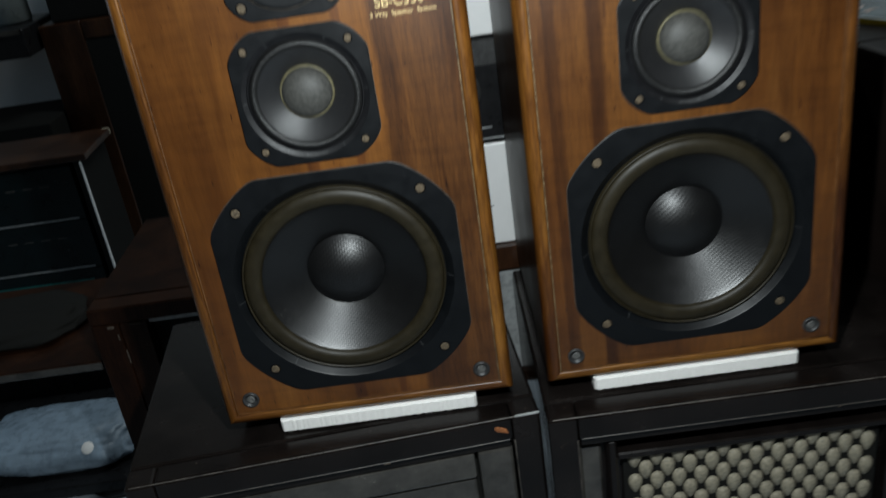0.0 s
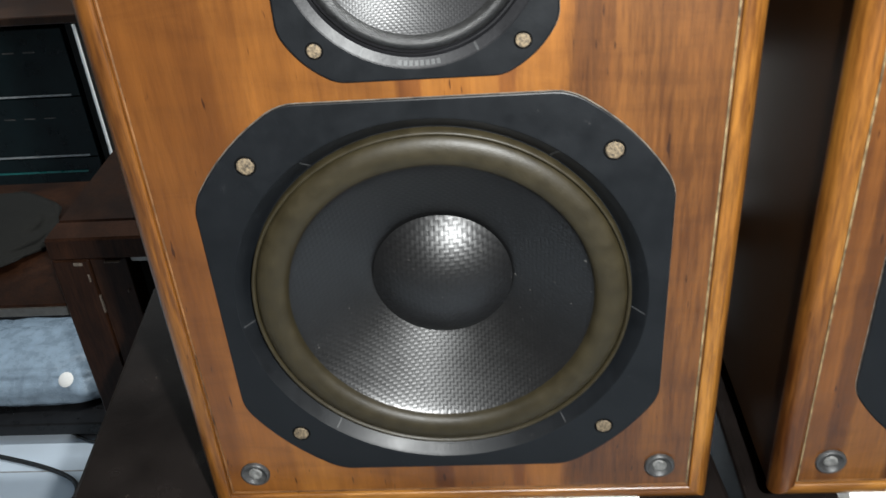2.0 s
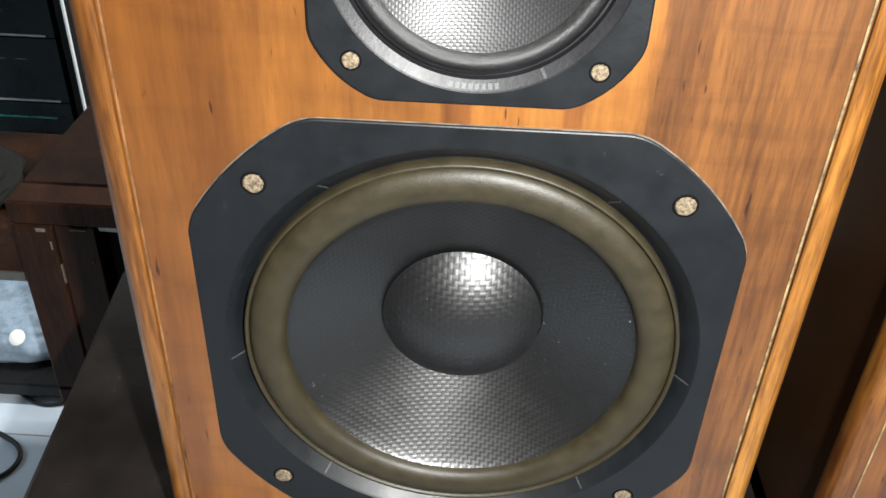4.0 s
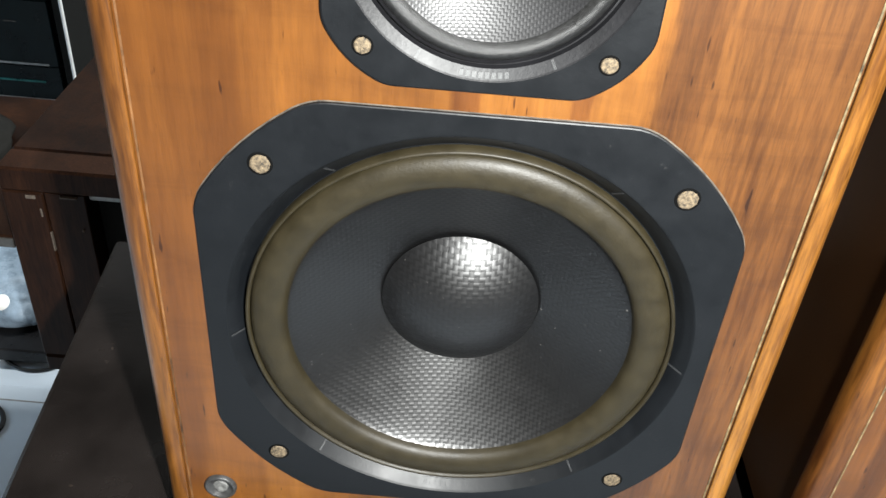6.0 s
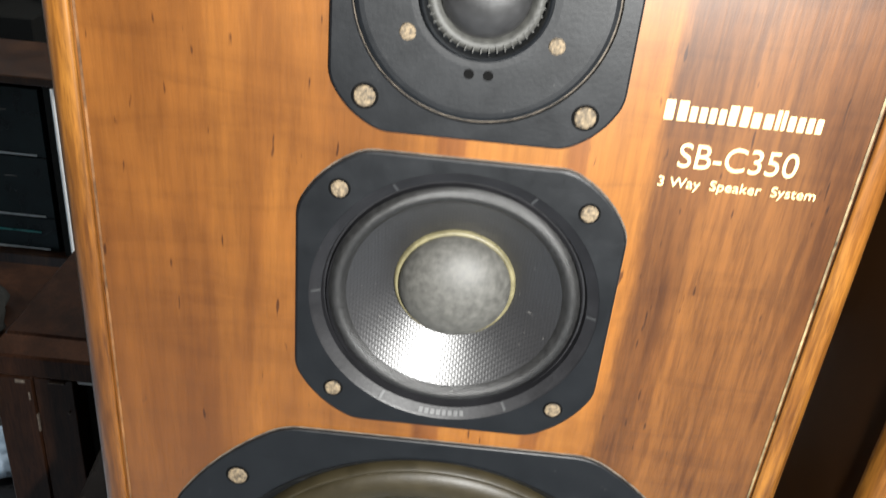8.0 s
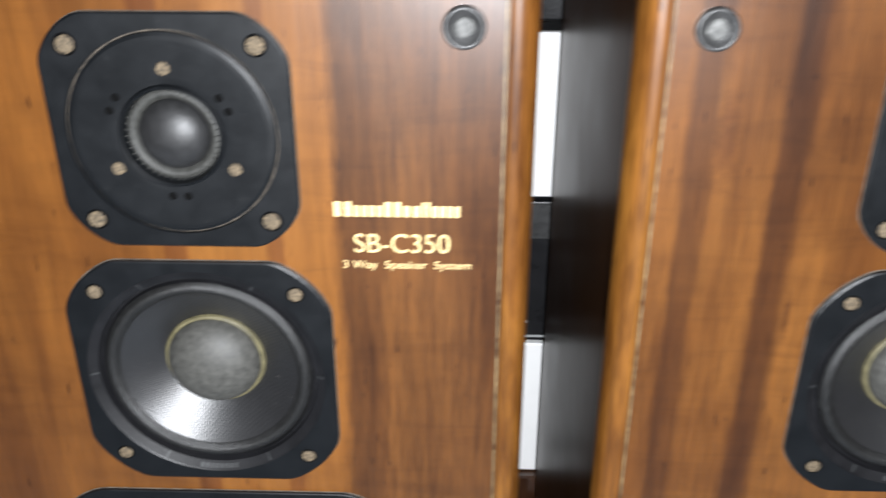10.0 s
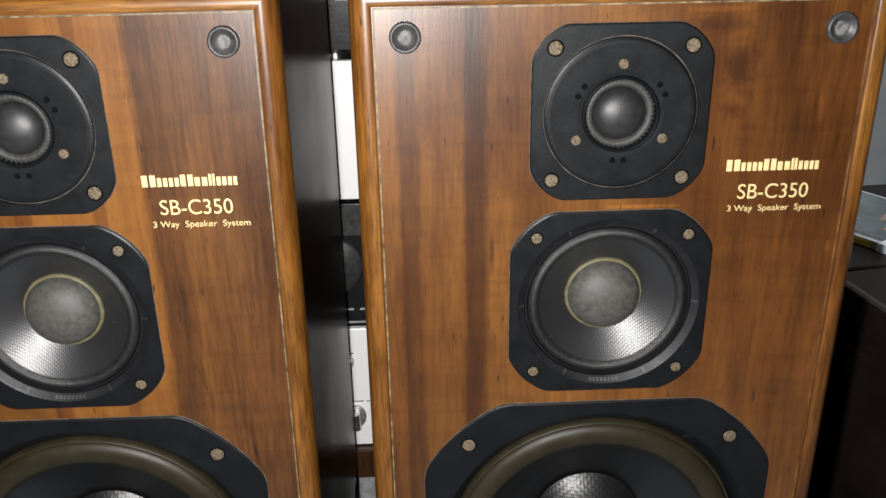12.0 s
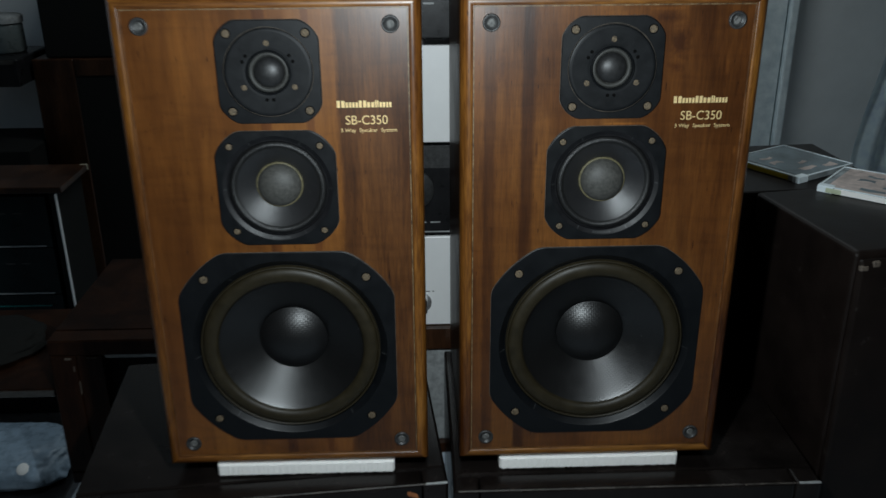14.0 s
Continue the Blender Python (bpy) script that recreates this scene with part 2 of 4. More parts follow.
M = {
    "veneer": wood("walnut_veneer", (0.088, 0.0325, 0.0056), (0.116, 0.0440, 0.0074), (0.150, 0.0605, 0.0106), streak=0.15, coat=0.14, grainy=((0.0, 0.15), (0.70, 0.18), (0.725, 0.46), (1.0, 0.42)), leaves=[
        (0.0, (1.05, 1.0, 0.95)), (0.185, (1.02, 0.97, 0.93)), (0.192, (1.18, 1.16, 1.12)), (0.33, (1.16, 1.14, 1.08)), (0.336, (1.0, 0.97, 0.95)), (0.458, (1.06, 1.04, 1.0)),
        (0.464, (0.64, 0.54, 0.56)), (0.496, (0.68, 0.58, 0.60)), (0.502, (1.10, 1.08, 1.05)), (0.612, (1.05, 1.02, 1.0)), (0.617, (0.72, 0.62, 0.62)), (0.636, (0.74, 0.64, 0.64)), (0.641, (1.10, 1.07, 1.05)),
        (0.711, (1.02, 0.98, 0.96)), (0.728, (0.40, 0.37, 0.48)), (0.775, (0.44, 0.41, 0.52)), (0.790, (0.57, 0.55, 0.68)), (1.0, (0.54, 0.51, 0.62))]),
    "veneer_streaked": wood("streaked_walnut_veneer", (0.068, 0.0245, 0.0046), (0.102, 0.0390, 0.0070), (0.136, 0.0560, 0.0104), streak=0.38, coat=0.18, grainy=((0.0, 0.24), (0.3, 0.28), (0.7, 0.24), (1.0, 0.34)), leaves=[
        (0.0, (1.05, 1.0, 0.95)), (0.076, (1.0, 0.95, 0.90)), (0.086, (0.52, 0.46, 0.48)), (0.116, (0.58, 0.52, 0.52)), (0.128, (1.05, 1.02, 0.98)), (0.200, (0.98, 0.95, 0.92)),
        (0.212, (0.42, 0.36, 0.38)), (0.240, (0.46, 0.40, 0.42)), (0.256, (0.98, 0.95, 0.92)), (0.60, (1.05, 1.0, 0.95)), (0.80, (0.86, 0.80, 0.78)), (0.90, (1.1, 1.05, 1.0))],
        stains=[(0.076, 0.548, 0.028, 0.045, (0.40, 0.34, 0.36)), (0.072, 0.520, 0.020, 0.018, (0.55, 0.48, 0.48)), (0.060, 0.574, 0.060, 0.014, (0.60, 0.54, 0.52)), (0.131, 0.520, 0.006, 0.034, (1.5, 1.55, 1.6)), (0.150, 0.422, 0.006, 0.012, (1.6, 1.65, 1.7)),
                (0.020, 0.4555, 0.060, 0.004, (1.9, 2.0, 1.9)), (-0.125, 0.520, 0.014, 0.060, (0.60, 0.54, 0.54)), (-0.082, 0.425, 0.005, 0.030, (0.50, 0.44, 0.44)), (-0.068, 0.402, 0.005, 0.026, (0.55, 0.48, 0.48)), (0.060, 0.5840, 0.040, 0.005, (1.6, 1.6, 1.5))]),
    "moulding": wood("oiled_moulding", (0.058, 0.019, 0.0042), (0.128, 0.050, 0.0080), (0.215, 0.095, 0.0150), streak=0.6, coat=0.2),
    "moulding_lying": wood("oiled_moulding_lying", (0.058, 0.019, 0.0042), (0.128, 0.050, 0.0080), (0.215, 0.095, 0.0150), streak=0.6, coat=0.2, lying=True),
    "side": worn("glossy_lacquered_side", (0.046, 0.019, 0.0060), 0.34, 8.0, 0.3, relief=0.00002),
    "inlay": worn("aged_gold_line", (0.125, 0.092, 0.046), 0.5, 130.0, 0.95),
    "groove": worn("dark_worn_groove", (0.10, 0.045, 0.014), 0.6, 60.0, 0.8),
    "gold": worn("gold_print", (0.80, 0.62, 0.30), 0.35, 300.0, 0.15, metal=0.25),
    "plate": worn("black_plate", (0.0029, 0.0036, 0.0046), 0.44, 60.0, 0.2, relief=0.0002, dust_amount=0.06),
    "rib": worn("scuffed_black_rib", (0.020, 0.021, 0.022), 0.5, 200.0, 0.5),
    "ring": worn("black_ring", (0.006, 0.006, 0.007), 0.48, 60.0, 0.3, dust_amount=0.08),
    "rebate": worn("raw_chipboard_edge", (0.055, 0.045, 0.034), 0.85, 160.0, 0.8),
    "surround": worn("olive_foam_surround", (0.0165, 0.0128, 0.0054), 0.48, 90.0, 0.25, dust_amount=0.05),
    "cone": woven("woven_black_cone", (0.0027, 0.0027, 0.0029), 0.36, 0.0024, 0.12),
    "cone_mid": woven("woven_grey_cone", (0.013, 0.013, 0.014), 0.38, 0.0014, 0.13),
    "cap": woven("woven_black_cap", (0.0042, 0.0042, 0.0045), 0.40, 0.0030, 0.16),
    "felt": worn("dusty_grey_dome", (0.050, 0.049, 0.044), 0.58, 260.0, 0.4),
    "dusty": worn("dusty_black_rubber", (0.009, 0.009, 0.009), 0.42, 400.0, 0.5, relief=0.0012, dust_amount=0.2),
    "gauze": worn("dusty_grey_gauze", (0.030, 0.030, 0.027), 0.6, 300.0, 0.45),
    "silk": worn("soft_black_dome", (0.014, 0.014, 0.0145), 0.45, 200.0, 0.25),
    "glue": worn("yellow_glue", (0.10, 0.088, 0.045), 0.5, 150.0, 0.35),
    "screw": worn("corroded_brass_screw", (0.100, 0.075, 0.045), 0.75, 700.0, 0.95, metal=0.0, relief=0.0014),
    "steel": worn("dull_steel", (0.42, 0.42, 0.42), 0.45, 300.0, 0.4, metal=0.8),
    "chrome": worn("polished_knob_metal", (0.80, 0.80, 0.79), 0.34, 60.0, 0.1, metal=1.0),
    "peg": worn("dull_grey_peg", (0.10, 0.10, 0.096), 0.65, 300.0, 0.6),
    "socket": worn("grey_plastic_socket", (0.030, 0.030, 0.030), 0.42, 200.0, 0.4),
    "foam": worn("white_foam_board", (0.95, 0.94, 0.91), 0.85, 220.0, 0.04, relief=0.0012),
    "lowcab": worn("scuffed_black_paint", (0.0075, 0.0058, 0.0052), 0.24, 14.0, 0.5, dust_amount=0.5, dust=(0.10, 0.075, 0.055)),
    "lowtrim": worn("smoky_grey_plastic", (0.050, 0.047, 0.042), 0.22, 22.0, 0.5, dust_amount=0.3),
    "cloth": worn("black_grille_cloth", (0.012, 0.012, 0.011), 0.85, 400.0, 0.3, relief=0.001),
    "scale": worn("cream_grille_scale", (0.27, 0.245, 0.18), 0.55, 240.0, 0.35),
    "alu": worn("brushed_aluminium", (0.95, 0.95, 0.94), 0.42, 30.0, 0.02, metal=0.1),
    "black": worn("satin_black_metal", (0.012, 0.012, 0.013), 0.30, 40.0, 0.3),
    "glass": worn("dark_teal_glass", (0.003, 0.008, 0.009), 0.30, 20.0, 0.4),
    "teal": worn("teal_strip", (0.010, 0.12, 0.11), 0.3, 40.0, 0.3),
    "grey": worn("grey_print", (0.30, 0.31, 0.31), 0.45, 90.0, 0.3),
    "brownbox": wood("dark_stained_wood", (0.010, 0.0040, 0.0020), (0.019, 0.0076, 0.0035), (0.030, 0.0120, 0.0055), streak=0.3, coat=0.0, rough=(0.4, 0.6)),
    "darkbox": worn("near_black_stained_wood", (0.0085, 0.0058, 0.0048), 0.42, 12.0, 0.4, dust_amount=0.10),
    "brown": wood("mid_brown_wood", (0.018, 0.0075, 0.0036), (0.034, 0.0145, 0.0065), (0.056, 0.025, 0.011), streak=0.4),
    "bag": worn("blue_white_plastic_film", (0.28, 0.36, 0.45), 0.28, 35.0, 0.25, relief=0.004),
    "tile": worn("white_glazed_tile", (0.60, 0.68, 0.77), 0.22, 6.0, 0.05),
    "grout": worn("grey_grout", (0.30, 0.30, 0.30), 0.9, 60.0, 0.3),
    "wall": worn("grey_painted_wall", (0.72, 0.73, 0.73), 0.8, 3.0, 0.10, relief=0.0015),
    # dark colour for the unseen walls and ceiling, to cut the room's bounced light
    "absorbing_wall": worn("light_absorbing_wall", (0.17, 0.15, 0.13), 0.9, 3.0, 0.2),
    "trim": worn("pale_blue_paint", (0.78, 0.88, 0.92), 0.5, 18.0, 0.2, dust_amount=0.4),
    "cable": worn("black_rubber", (0.01, 0.01, 0.01), 0.5, 90.0, 0.3),
    "case": worn("clear_plastic_case", (0.30, 0.33, 0.34), 0.12, 40.0, 0.5),
    "cover_blue": worn("slate_blue_cover", (0.16, 0.20, 0.22), 0.15, 25.0, 0.35),
    "label_green": worn("pale_green_label", (0.50, 0.55, 0.38), 0.4, 60.0, 0.2),
    "paper": worn("cover_paper", (0.55, 0.46, 0.42), 0.4, 60.0, 0.4),
    "yellow": worn("yellow_print", (0.75, 0.58, 0.03), 0.4, 60.0, 0.1),
    "curtain": worn("pale_blue_cloth", (0.80, 0.90, 1.0), 0.8, 25.0, 0.15),
    "jar": worn("grey_jar", (0.13, 0.15, 0.15), 0.3, 20.0, 0.2),
    "rubbed": worn("rubbed_bare_edge", (0.055, 0.048, 0.041), 0.5, 70.0, 0.98),
    # near-black that puts the shade of holes and screw seats into colour
    "recess_black": worn("recess_shade_black", (0.0012, 0.0012, 0.0012), 0.9, 300.0, 0.3),
    "chip": worn("bare_chipped_edge", (0.10, 0.080, 0.062), 0.8, 300.0, 0.5),
    "rust": worn("rusty_chip", (0.28, 0.10, 0.03), 0.8, 300.0, 0.5),
}


for name, level in (("surround", 0.34), ("moulding", 0.4), ("recess_black", 0.1), ("plate", 0.30), ("ring", 0.3), ("cone_mid", 0.8), ("cone", 0.75), ("cap", 0.6), ("cloth", 0.12), ("black", 0.2), ("lowcab", 0.25), ("brownbox", 0.1), ("brown", 0.25), ("glass", 0.2), ("side", 0.10), ("darkbox", 0.2)):
    M[name].node_tree.nodes["Principled BSDF"].inputs["Specular IOR Level"].default_value = level
M["alu"].node_tree.nodes["Principled BSDF"].inputs["Anisotropic"].default_value = 0.6


# ---- shapes ----
def part(name, bm, material, parent, label="", at=(0, 0, 0), turn=(0, 0, 0)):
    mesh = bpy.data.meshes.new(name)
    bmesh.ops.recalc_face_normals(bm, faces=bm.faces)
    bm.to_mesh(mesh)
    bm.free()
    mesh.materials.append(M[material])
    ob = new(name, mesh)
    ob.matrix_basis = pose(*at, *turn)
    if parent is not None:
        ob.parent = parent
    if label:
        ob["label"] = label
    return ob


def again(ob, name, parent, at, turn=(0, 0, 0)):
    """One more piece on the same mesh."""
    o = new(name, ob.data)
    o.parent, o.matrix_basis = parent, pose(*at, *turn)
    return o


def thing(name, x, y, z, label, category, yaw=0.0, group="", kind=""):
    ob = new(name)
    ob.empty_display_size = 0.05
    ob.matrix_basis = pose(x, y, z, 0, 0, yaw)
    return tagged(ob, label, category, group, kind)


def box(x0, x1, y0, y1, z0, z1, bevel=0.0, segs=2, bm=None):
    own = bm is None
    bm = bm or bmesh.new()
    r = bmesh.ops.create_cube(bm, size=1.0)
    for v in r["verts"]:
        v.co = Vector(((x0 + x1) / 2 + v.co.x * (x1 - x0), (y0 + y1) / 2 + v.co.y * (y1 - y0), (z0 + z1) / 2 + v.co.z * (z1 - z0)))
    if bevel and own:
        bmesh.ops.bevel(bm, geom=bm.edges[:], offset=bevel, segments=segs, affect="EDGES", profile=0.5)
    return bm


def smooth(bm, on=True):
    for f in bm.faces:
        f.smooth = on
    return bm


def lathe(profile, segs=64, crisp=False):
    """Turns (radius, outward) points round the axis that faces -y."""
    bm = bmesh.new()
    rings = []
    for r, d in profile:
        if r < 1e-6:
            rings.append([bm.verts.new((0, -d, 0))])
        else:
            rings.append([bm.verts.new((r * math.cos(2 * math.pi * i / segs), -d, r * math.sin(2 * math.pi * i / segs))) for i in range(segs)])
    for a, b in zip(rings, rings[1:]):
        for i in range(segs):
            j = (i + 1) % segs
            if len(a) == 1:
                bm.faces.new((a[0], b[i], b[j]))
            elif len(b) == 1:
                bm.faces.new((a[i], a[j], b[0]))
            else:
                bm.faces.new((a[i], a[j], b[j], b[i]))
    if crisp:
        for e in bm.edges:
            e.smooth = abs(e.verts[0].co.y - e.verts[1].co.y) + abs(e.verts[0].co.length - e.verts[1].co.length) > 1e-6
    return smooth(bm)


def outline(half, flat, corner=0.35, steps=6):
    """A square with cut corners and rounded shoulders, counter-clockwise in x and z."""
    a, b = Vector((half, flat)), Vector((flat, half))
    ctl = ((a + b) / 2).lerp(Vector((half, half)), corner)
    soft = half * 0.06

    def chamfer(u):
        return a * (1 - u) ** 2 + ctl * 2 * u * (1 - u) + b * u * u

    def bend(p, c, q):
        return [p * (1 - u) ** 2 + c * 2 * u * (1 - u) + q * u * u for u in (0.0, 0.25, 0.5, 0.75)]

    quarter = bend(Vector((half, flat - soft)), a, chamfer(0.11))
    quarter += [chamfer(0.11 + 0.78 * i / steps) for i in range(steps)]
    quarter += bend(chamfer(0.89), b, Vector((flat - soft, half))) + [Vector((flat - soft, half))]
    pts = []
    for q in range(4):
        for p in quarter:
            for _ in range(q):
                p = Vector((-p.y, p.x))
            pts.append(p)
    return pts


def plate(half, flat, hole, thick, corner=0.35, lip=0.0008):
    """A cut-cornered plate with a round hole, its front at y = -thick."""
    bm = bmesh.new()
    out = outline(half, flat, corner)
    segs = 72
    ins = []
    for p in out:
        ins.append(p * (1 - lip / half))
    back = [bm.verts.new((p.x, 0, p.y)) for p in out]
    edge = [bm.verts.new((p.x, -thick + lip * 0.6, p.y)) for p in out]
    front = [bm.verts.new((p.x, -thick, p.y)) for p in ins]
    n = len(out)
    for i in range(n):
        j = (i + 1) % n
        bm.faces.new((back[i], back[j], edge[j], edge[i]))
        bm.faces.new((edge[i], edge[j], front[j], front[i]))
    rim = [bm.verts.new((hole * math.cos(2 * math.pi * i / segs), -thick, hole * math.sin(2 * math.pi * i / segs))) for i in range(segs)]
    edges = [bm.edges.new((rim[i], rim[(i + 1) % segs])) for i in range(segs)]
    edges += [e for e in bm.edges if e.verts[0] in front and e.verts[1] in front]
    bmesh.ops.triangle_fill(bm, use_beauty=True, edges=list(set(edges)))
    bm.faces.ensure_lookup_table()
    for f in [f for f in bm.faces if f.calc_center_median().xz.length < hole * 0.97 and abs(f.calc_center_median().y + thick) < 1e-5]:
        bm.faces.remove(f)
    return bm


def dome(r, rise, base, segs=48, rings=10):
    return lathe([(r * math.cos(math.pi / 2 * i / rings), base + rise * math.sin(math.pi / 2 * i / rings)) for i in range(rings)] + [(0, base + rise)], segs)


def cap(r, rise, base, segs=64, rings=12):
    """A shallow round cap with a crisp rim."""
    big = (r * r + rise * rise) / (2 * rise)
    radii = [r * (1 - i / rings) for i in range(rings)] + [0.0]
    return lathe([(p, base + rise - big + math.sqrt(big * big - p * p)) for p in radii], segs)


def screw_head(r):
    """A corroded, filled screw head: a low lumpy disc in a narrow dark seat."""
    bm = lathe([(r * 1.04, 0.0), (r, 0.0007), (r * 0.85, 0.0010), (r * 0.6, 0.0008), (r * 0.3, 0.0011), (0, 0.0009)], 20)
    for v in bm.verts:
        k = noise.noise(v.co * 900.0)
        v.co.x, v.co.z, v.co.y = v.co.x * (1 + 0.10 * k), v.co.z * (1 + 0.10 * k), v.co.y - 0.0004 * noise.noise(v.co * 1500.0 + Vector((3, 1, 7)))
    return bm


def letters(body, width, height):
    """Words in the built-in font, as a thin mesh of that size whose lower left corner is the origin, facing -y."""
    cu = bpy.data.curves.new("words", "FONT")
    cu.body, cu.extrude, cu.offset = body, 0.004, -0.004
    ob = bpy.data.objects.new("words", cu)
    scene.collection.objects.link(ob)
    bpy.context.view_layer.update()
    mesh = bpy.data.meshes.new_from_object(ob.evaluated_get(bpy.context.evaluated_depsgraph_get()))
    bpy.data.objects.remove(ob)
    bm = bmesh.new()
    bm.from_mesh(mesh)
    bpy.data.meshes.remove(mesh)
    xs, ys = [v.co.x for v in bm.verts], [v.co.y for v in bm.verts]
    for v in bm.verts:
        v.co = Vector(((v.co.x - min(xs)) / (max(xs) - min(xs)) * width, -v.co.z * 0.05, (v.co.y - min(ys)) / (max(ys) - min(ys)) * height))
    return bm


def mould(w, h, side, profile):
    """One side of a mitred frame; profile: (inset from the outer edge, outward)."""
    bm = bmesh.new()
    ends = []
    for s in (-1, 1):
        ring = []
        for u, d in profile:
            a, b = (s * (w / 2 - u), h / 2 - u), (s * (h / 2 - u), w / 2 - u)
            x, z = {"top": a, "bottom": (a[0], -a[1]), "left": (-b[1], b[0]), "right": (b[1], b[0])}[side]
            ring.append(bm.verts.new((x, -d, z)))
        ends.append(ring)
    n = len(profile)
    for i in range(n):
        j = (i + 1) % n
        bm.faces.new((ends[0][i], ends[0][j], ends[1][j], ends[1][i])).smooth = 0 < i < n - 3
    for ring in ends:
        bm.faces.new([bm.verts.new(v.co) for v in ring])
    return bm


# ---- the room ----
def slab(name, label, x0, x1, y0, y1, z0, z1, material, category):
    ob = part(name, box(x0, x1, y0, y1, z0, z1), material, None)
    return tagged(ob, label, category, kind="structure")


X0, X1, Y0, Y1, TOP = -2.5, 2.1, -2.6, 2.3, 2.6
floor = slab("floor", "pale tiled floor with grey joints", X0, X1, Y0, Y1, FLOOR - 0.12, FLOOR - 0.004, "grout", "floor")
slab("wall_north", "plain grey painted wall behind the equipment", X0 - 0.1, X1 + 0.1, Y1, Y1 + 0.1, FLOOR - 0.12, TOP, "wall", "wall")
slab("wall_south", "unseen wall, kept dark brown to soak up bounced light", X0 - 0.1, X1 + 0.1, Y0 - 0.1, Y0, FLOOR - 0.12, TOP, "absorbing_wall", "wall")
# this unseen wall gets an opening only to let the added fill in
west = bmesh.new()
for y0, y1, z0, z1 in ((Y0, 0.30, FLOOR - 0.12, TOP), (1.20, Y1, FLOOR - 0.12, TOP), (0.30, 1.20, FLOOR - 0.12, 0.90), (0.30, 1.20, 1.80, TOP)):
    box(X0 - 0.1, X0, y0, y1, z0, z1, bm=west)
tagged(part("wall_west", west, "absorbing_wall", None), "unseen dark wall with an opening added for the fill lamp", "wall", kind="structure")
slab("wall_east", "unseen wall, kept dark brown to soak up bounced light", X1, X1 + 0.1, Y0, Y1, FLOOR - 0.12, TOP, "absorbing_wall", "wall")
slab("ceiling", "unseen ceiling, kept dark brown to soak up bounced light", X0 - 0.1, X1 + 0.1, Y0 - 0.1, Y1 + 0.1, TOP, TOP + 0.1, "absorbing_wall", "ceiling")


# ---- the pair of brown loudspeakers ----
W, H, DEPTH, BASE = 0.342, 0.604, 0.335, 0.718


def driver_screws(parent, half, r, depth, label):
    first = None
    for i, (sx, sz) in enumerate(((-1, 1), (1, 1), (-1, -1), (1, -1))):
        where, turn = (sx * half, -depth, sz * half), (0, 20 + 37 * i, 0)
        if first is None:
            first = part("screw", screw_head(r), "screw", parent, label, where, turn)
            seat = part("screw_seat", lathe([(r * 1.30, 0.0), (r * 1.27, 0.0003), (r * 1.08, 0.0002), (r * 0.9, 0.0001)], 24), "recess_black", parent, "", where)
        else:
            again(first, "screw", parent, where, turn)["label"] = label
            again(seat, "screw_seat", parent, where)


def ring_ribs(parent, outer, inner, angles, width, material, name="rib"):
    """Low strips down the slope of a driver's ring; outer and inner: (radius, outward)."""
    for a in angles:
        bm = bmesh.new()
        quad = []
        for lift in (0.0004, -0.0006):
            quad.append([bm.verts.new((r, -d - lift, sx * width)) for (r, d), sx in ((outer, -1), (inner, -1), (inner, 1), (outer, 1))])
        top, low = quad
        bm.faces.new(top)
        for i in range(4):
            bm.faces.new((top[i], top[(i + 1) % 4], low[(i + 1) % 4], low[i]))
        part(name, bm, material, parent, turn=(0, a, 0))


def baffle_board():
    """The front board with a round opening behind each driver."""
    bm = bmesh.new()
    a = W / 2 - 0.011
    for y in (-0.0005, 0.0105):
        corners = [bm.verts.new((x, y, z)) for x, z in ((-a, 0.011), (a, 0.011), (a, H - 0.011), (-a, H - 0.011))]
        edges = [bm.edges.new((corners[i], corners[(i + 1) % 4])) for i in range(4)]
        rings = []
        for z, r in ((0.889, 0.124), (1.1015, 0.0650), (1.2375, 0.0500)):
            ring = [bm.verts.new((r * math.cos(2 * math.pi * i / 48), y, z - BASE + r * math.sin(2 * math.pi * i / 48))) for i in range(48)]
            edges += [bm.edges.new((ring[i], ring[(i + 1) % 48])) for i in range(48)]
            rings.append((ring, z - BASE, r))
        bmesh.ops.triangle_fill(bm, use_beauty=True, edges=edges)
        for f in bm.faces[:]:
            c = f.calc_center_median()
            if abs(c.y - y) < 1e-5 and any((c.xz - Vector((0, z))).length < r * 0.97 for _, z, r in rings):
                bm.faces.remove(f)
        loops = [corners] + [r[0] for r in rings]
        if y < 0:
            front = loops
    for f_loop, b_loop in zip(front, loops):
        n = len(f_loop)
        for i in range(n):
            bm.faces.new((f_loop[i], f_loop[(i + 1) % n], b_loop[(i + 1) % n], b_loop[i]))
    return bm


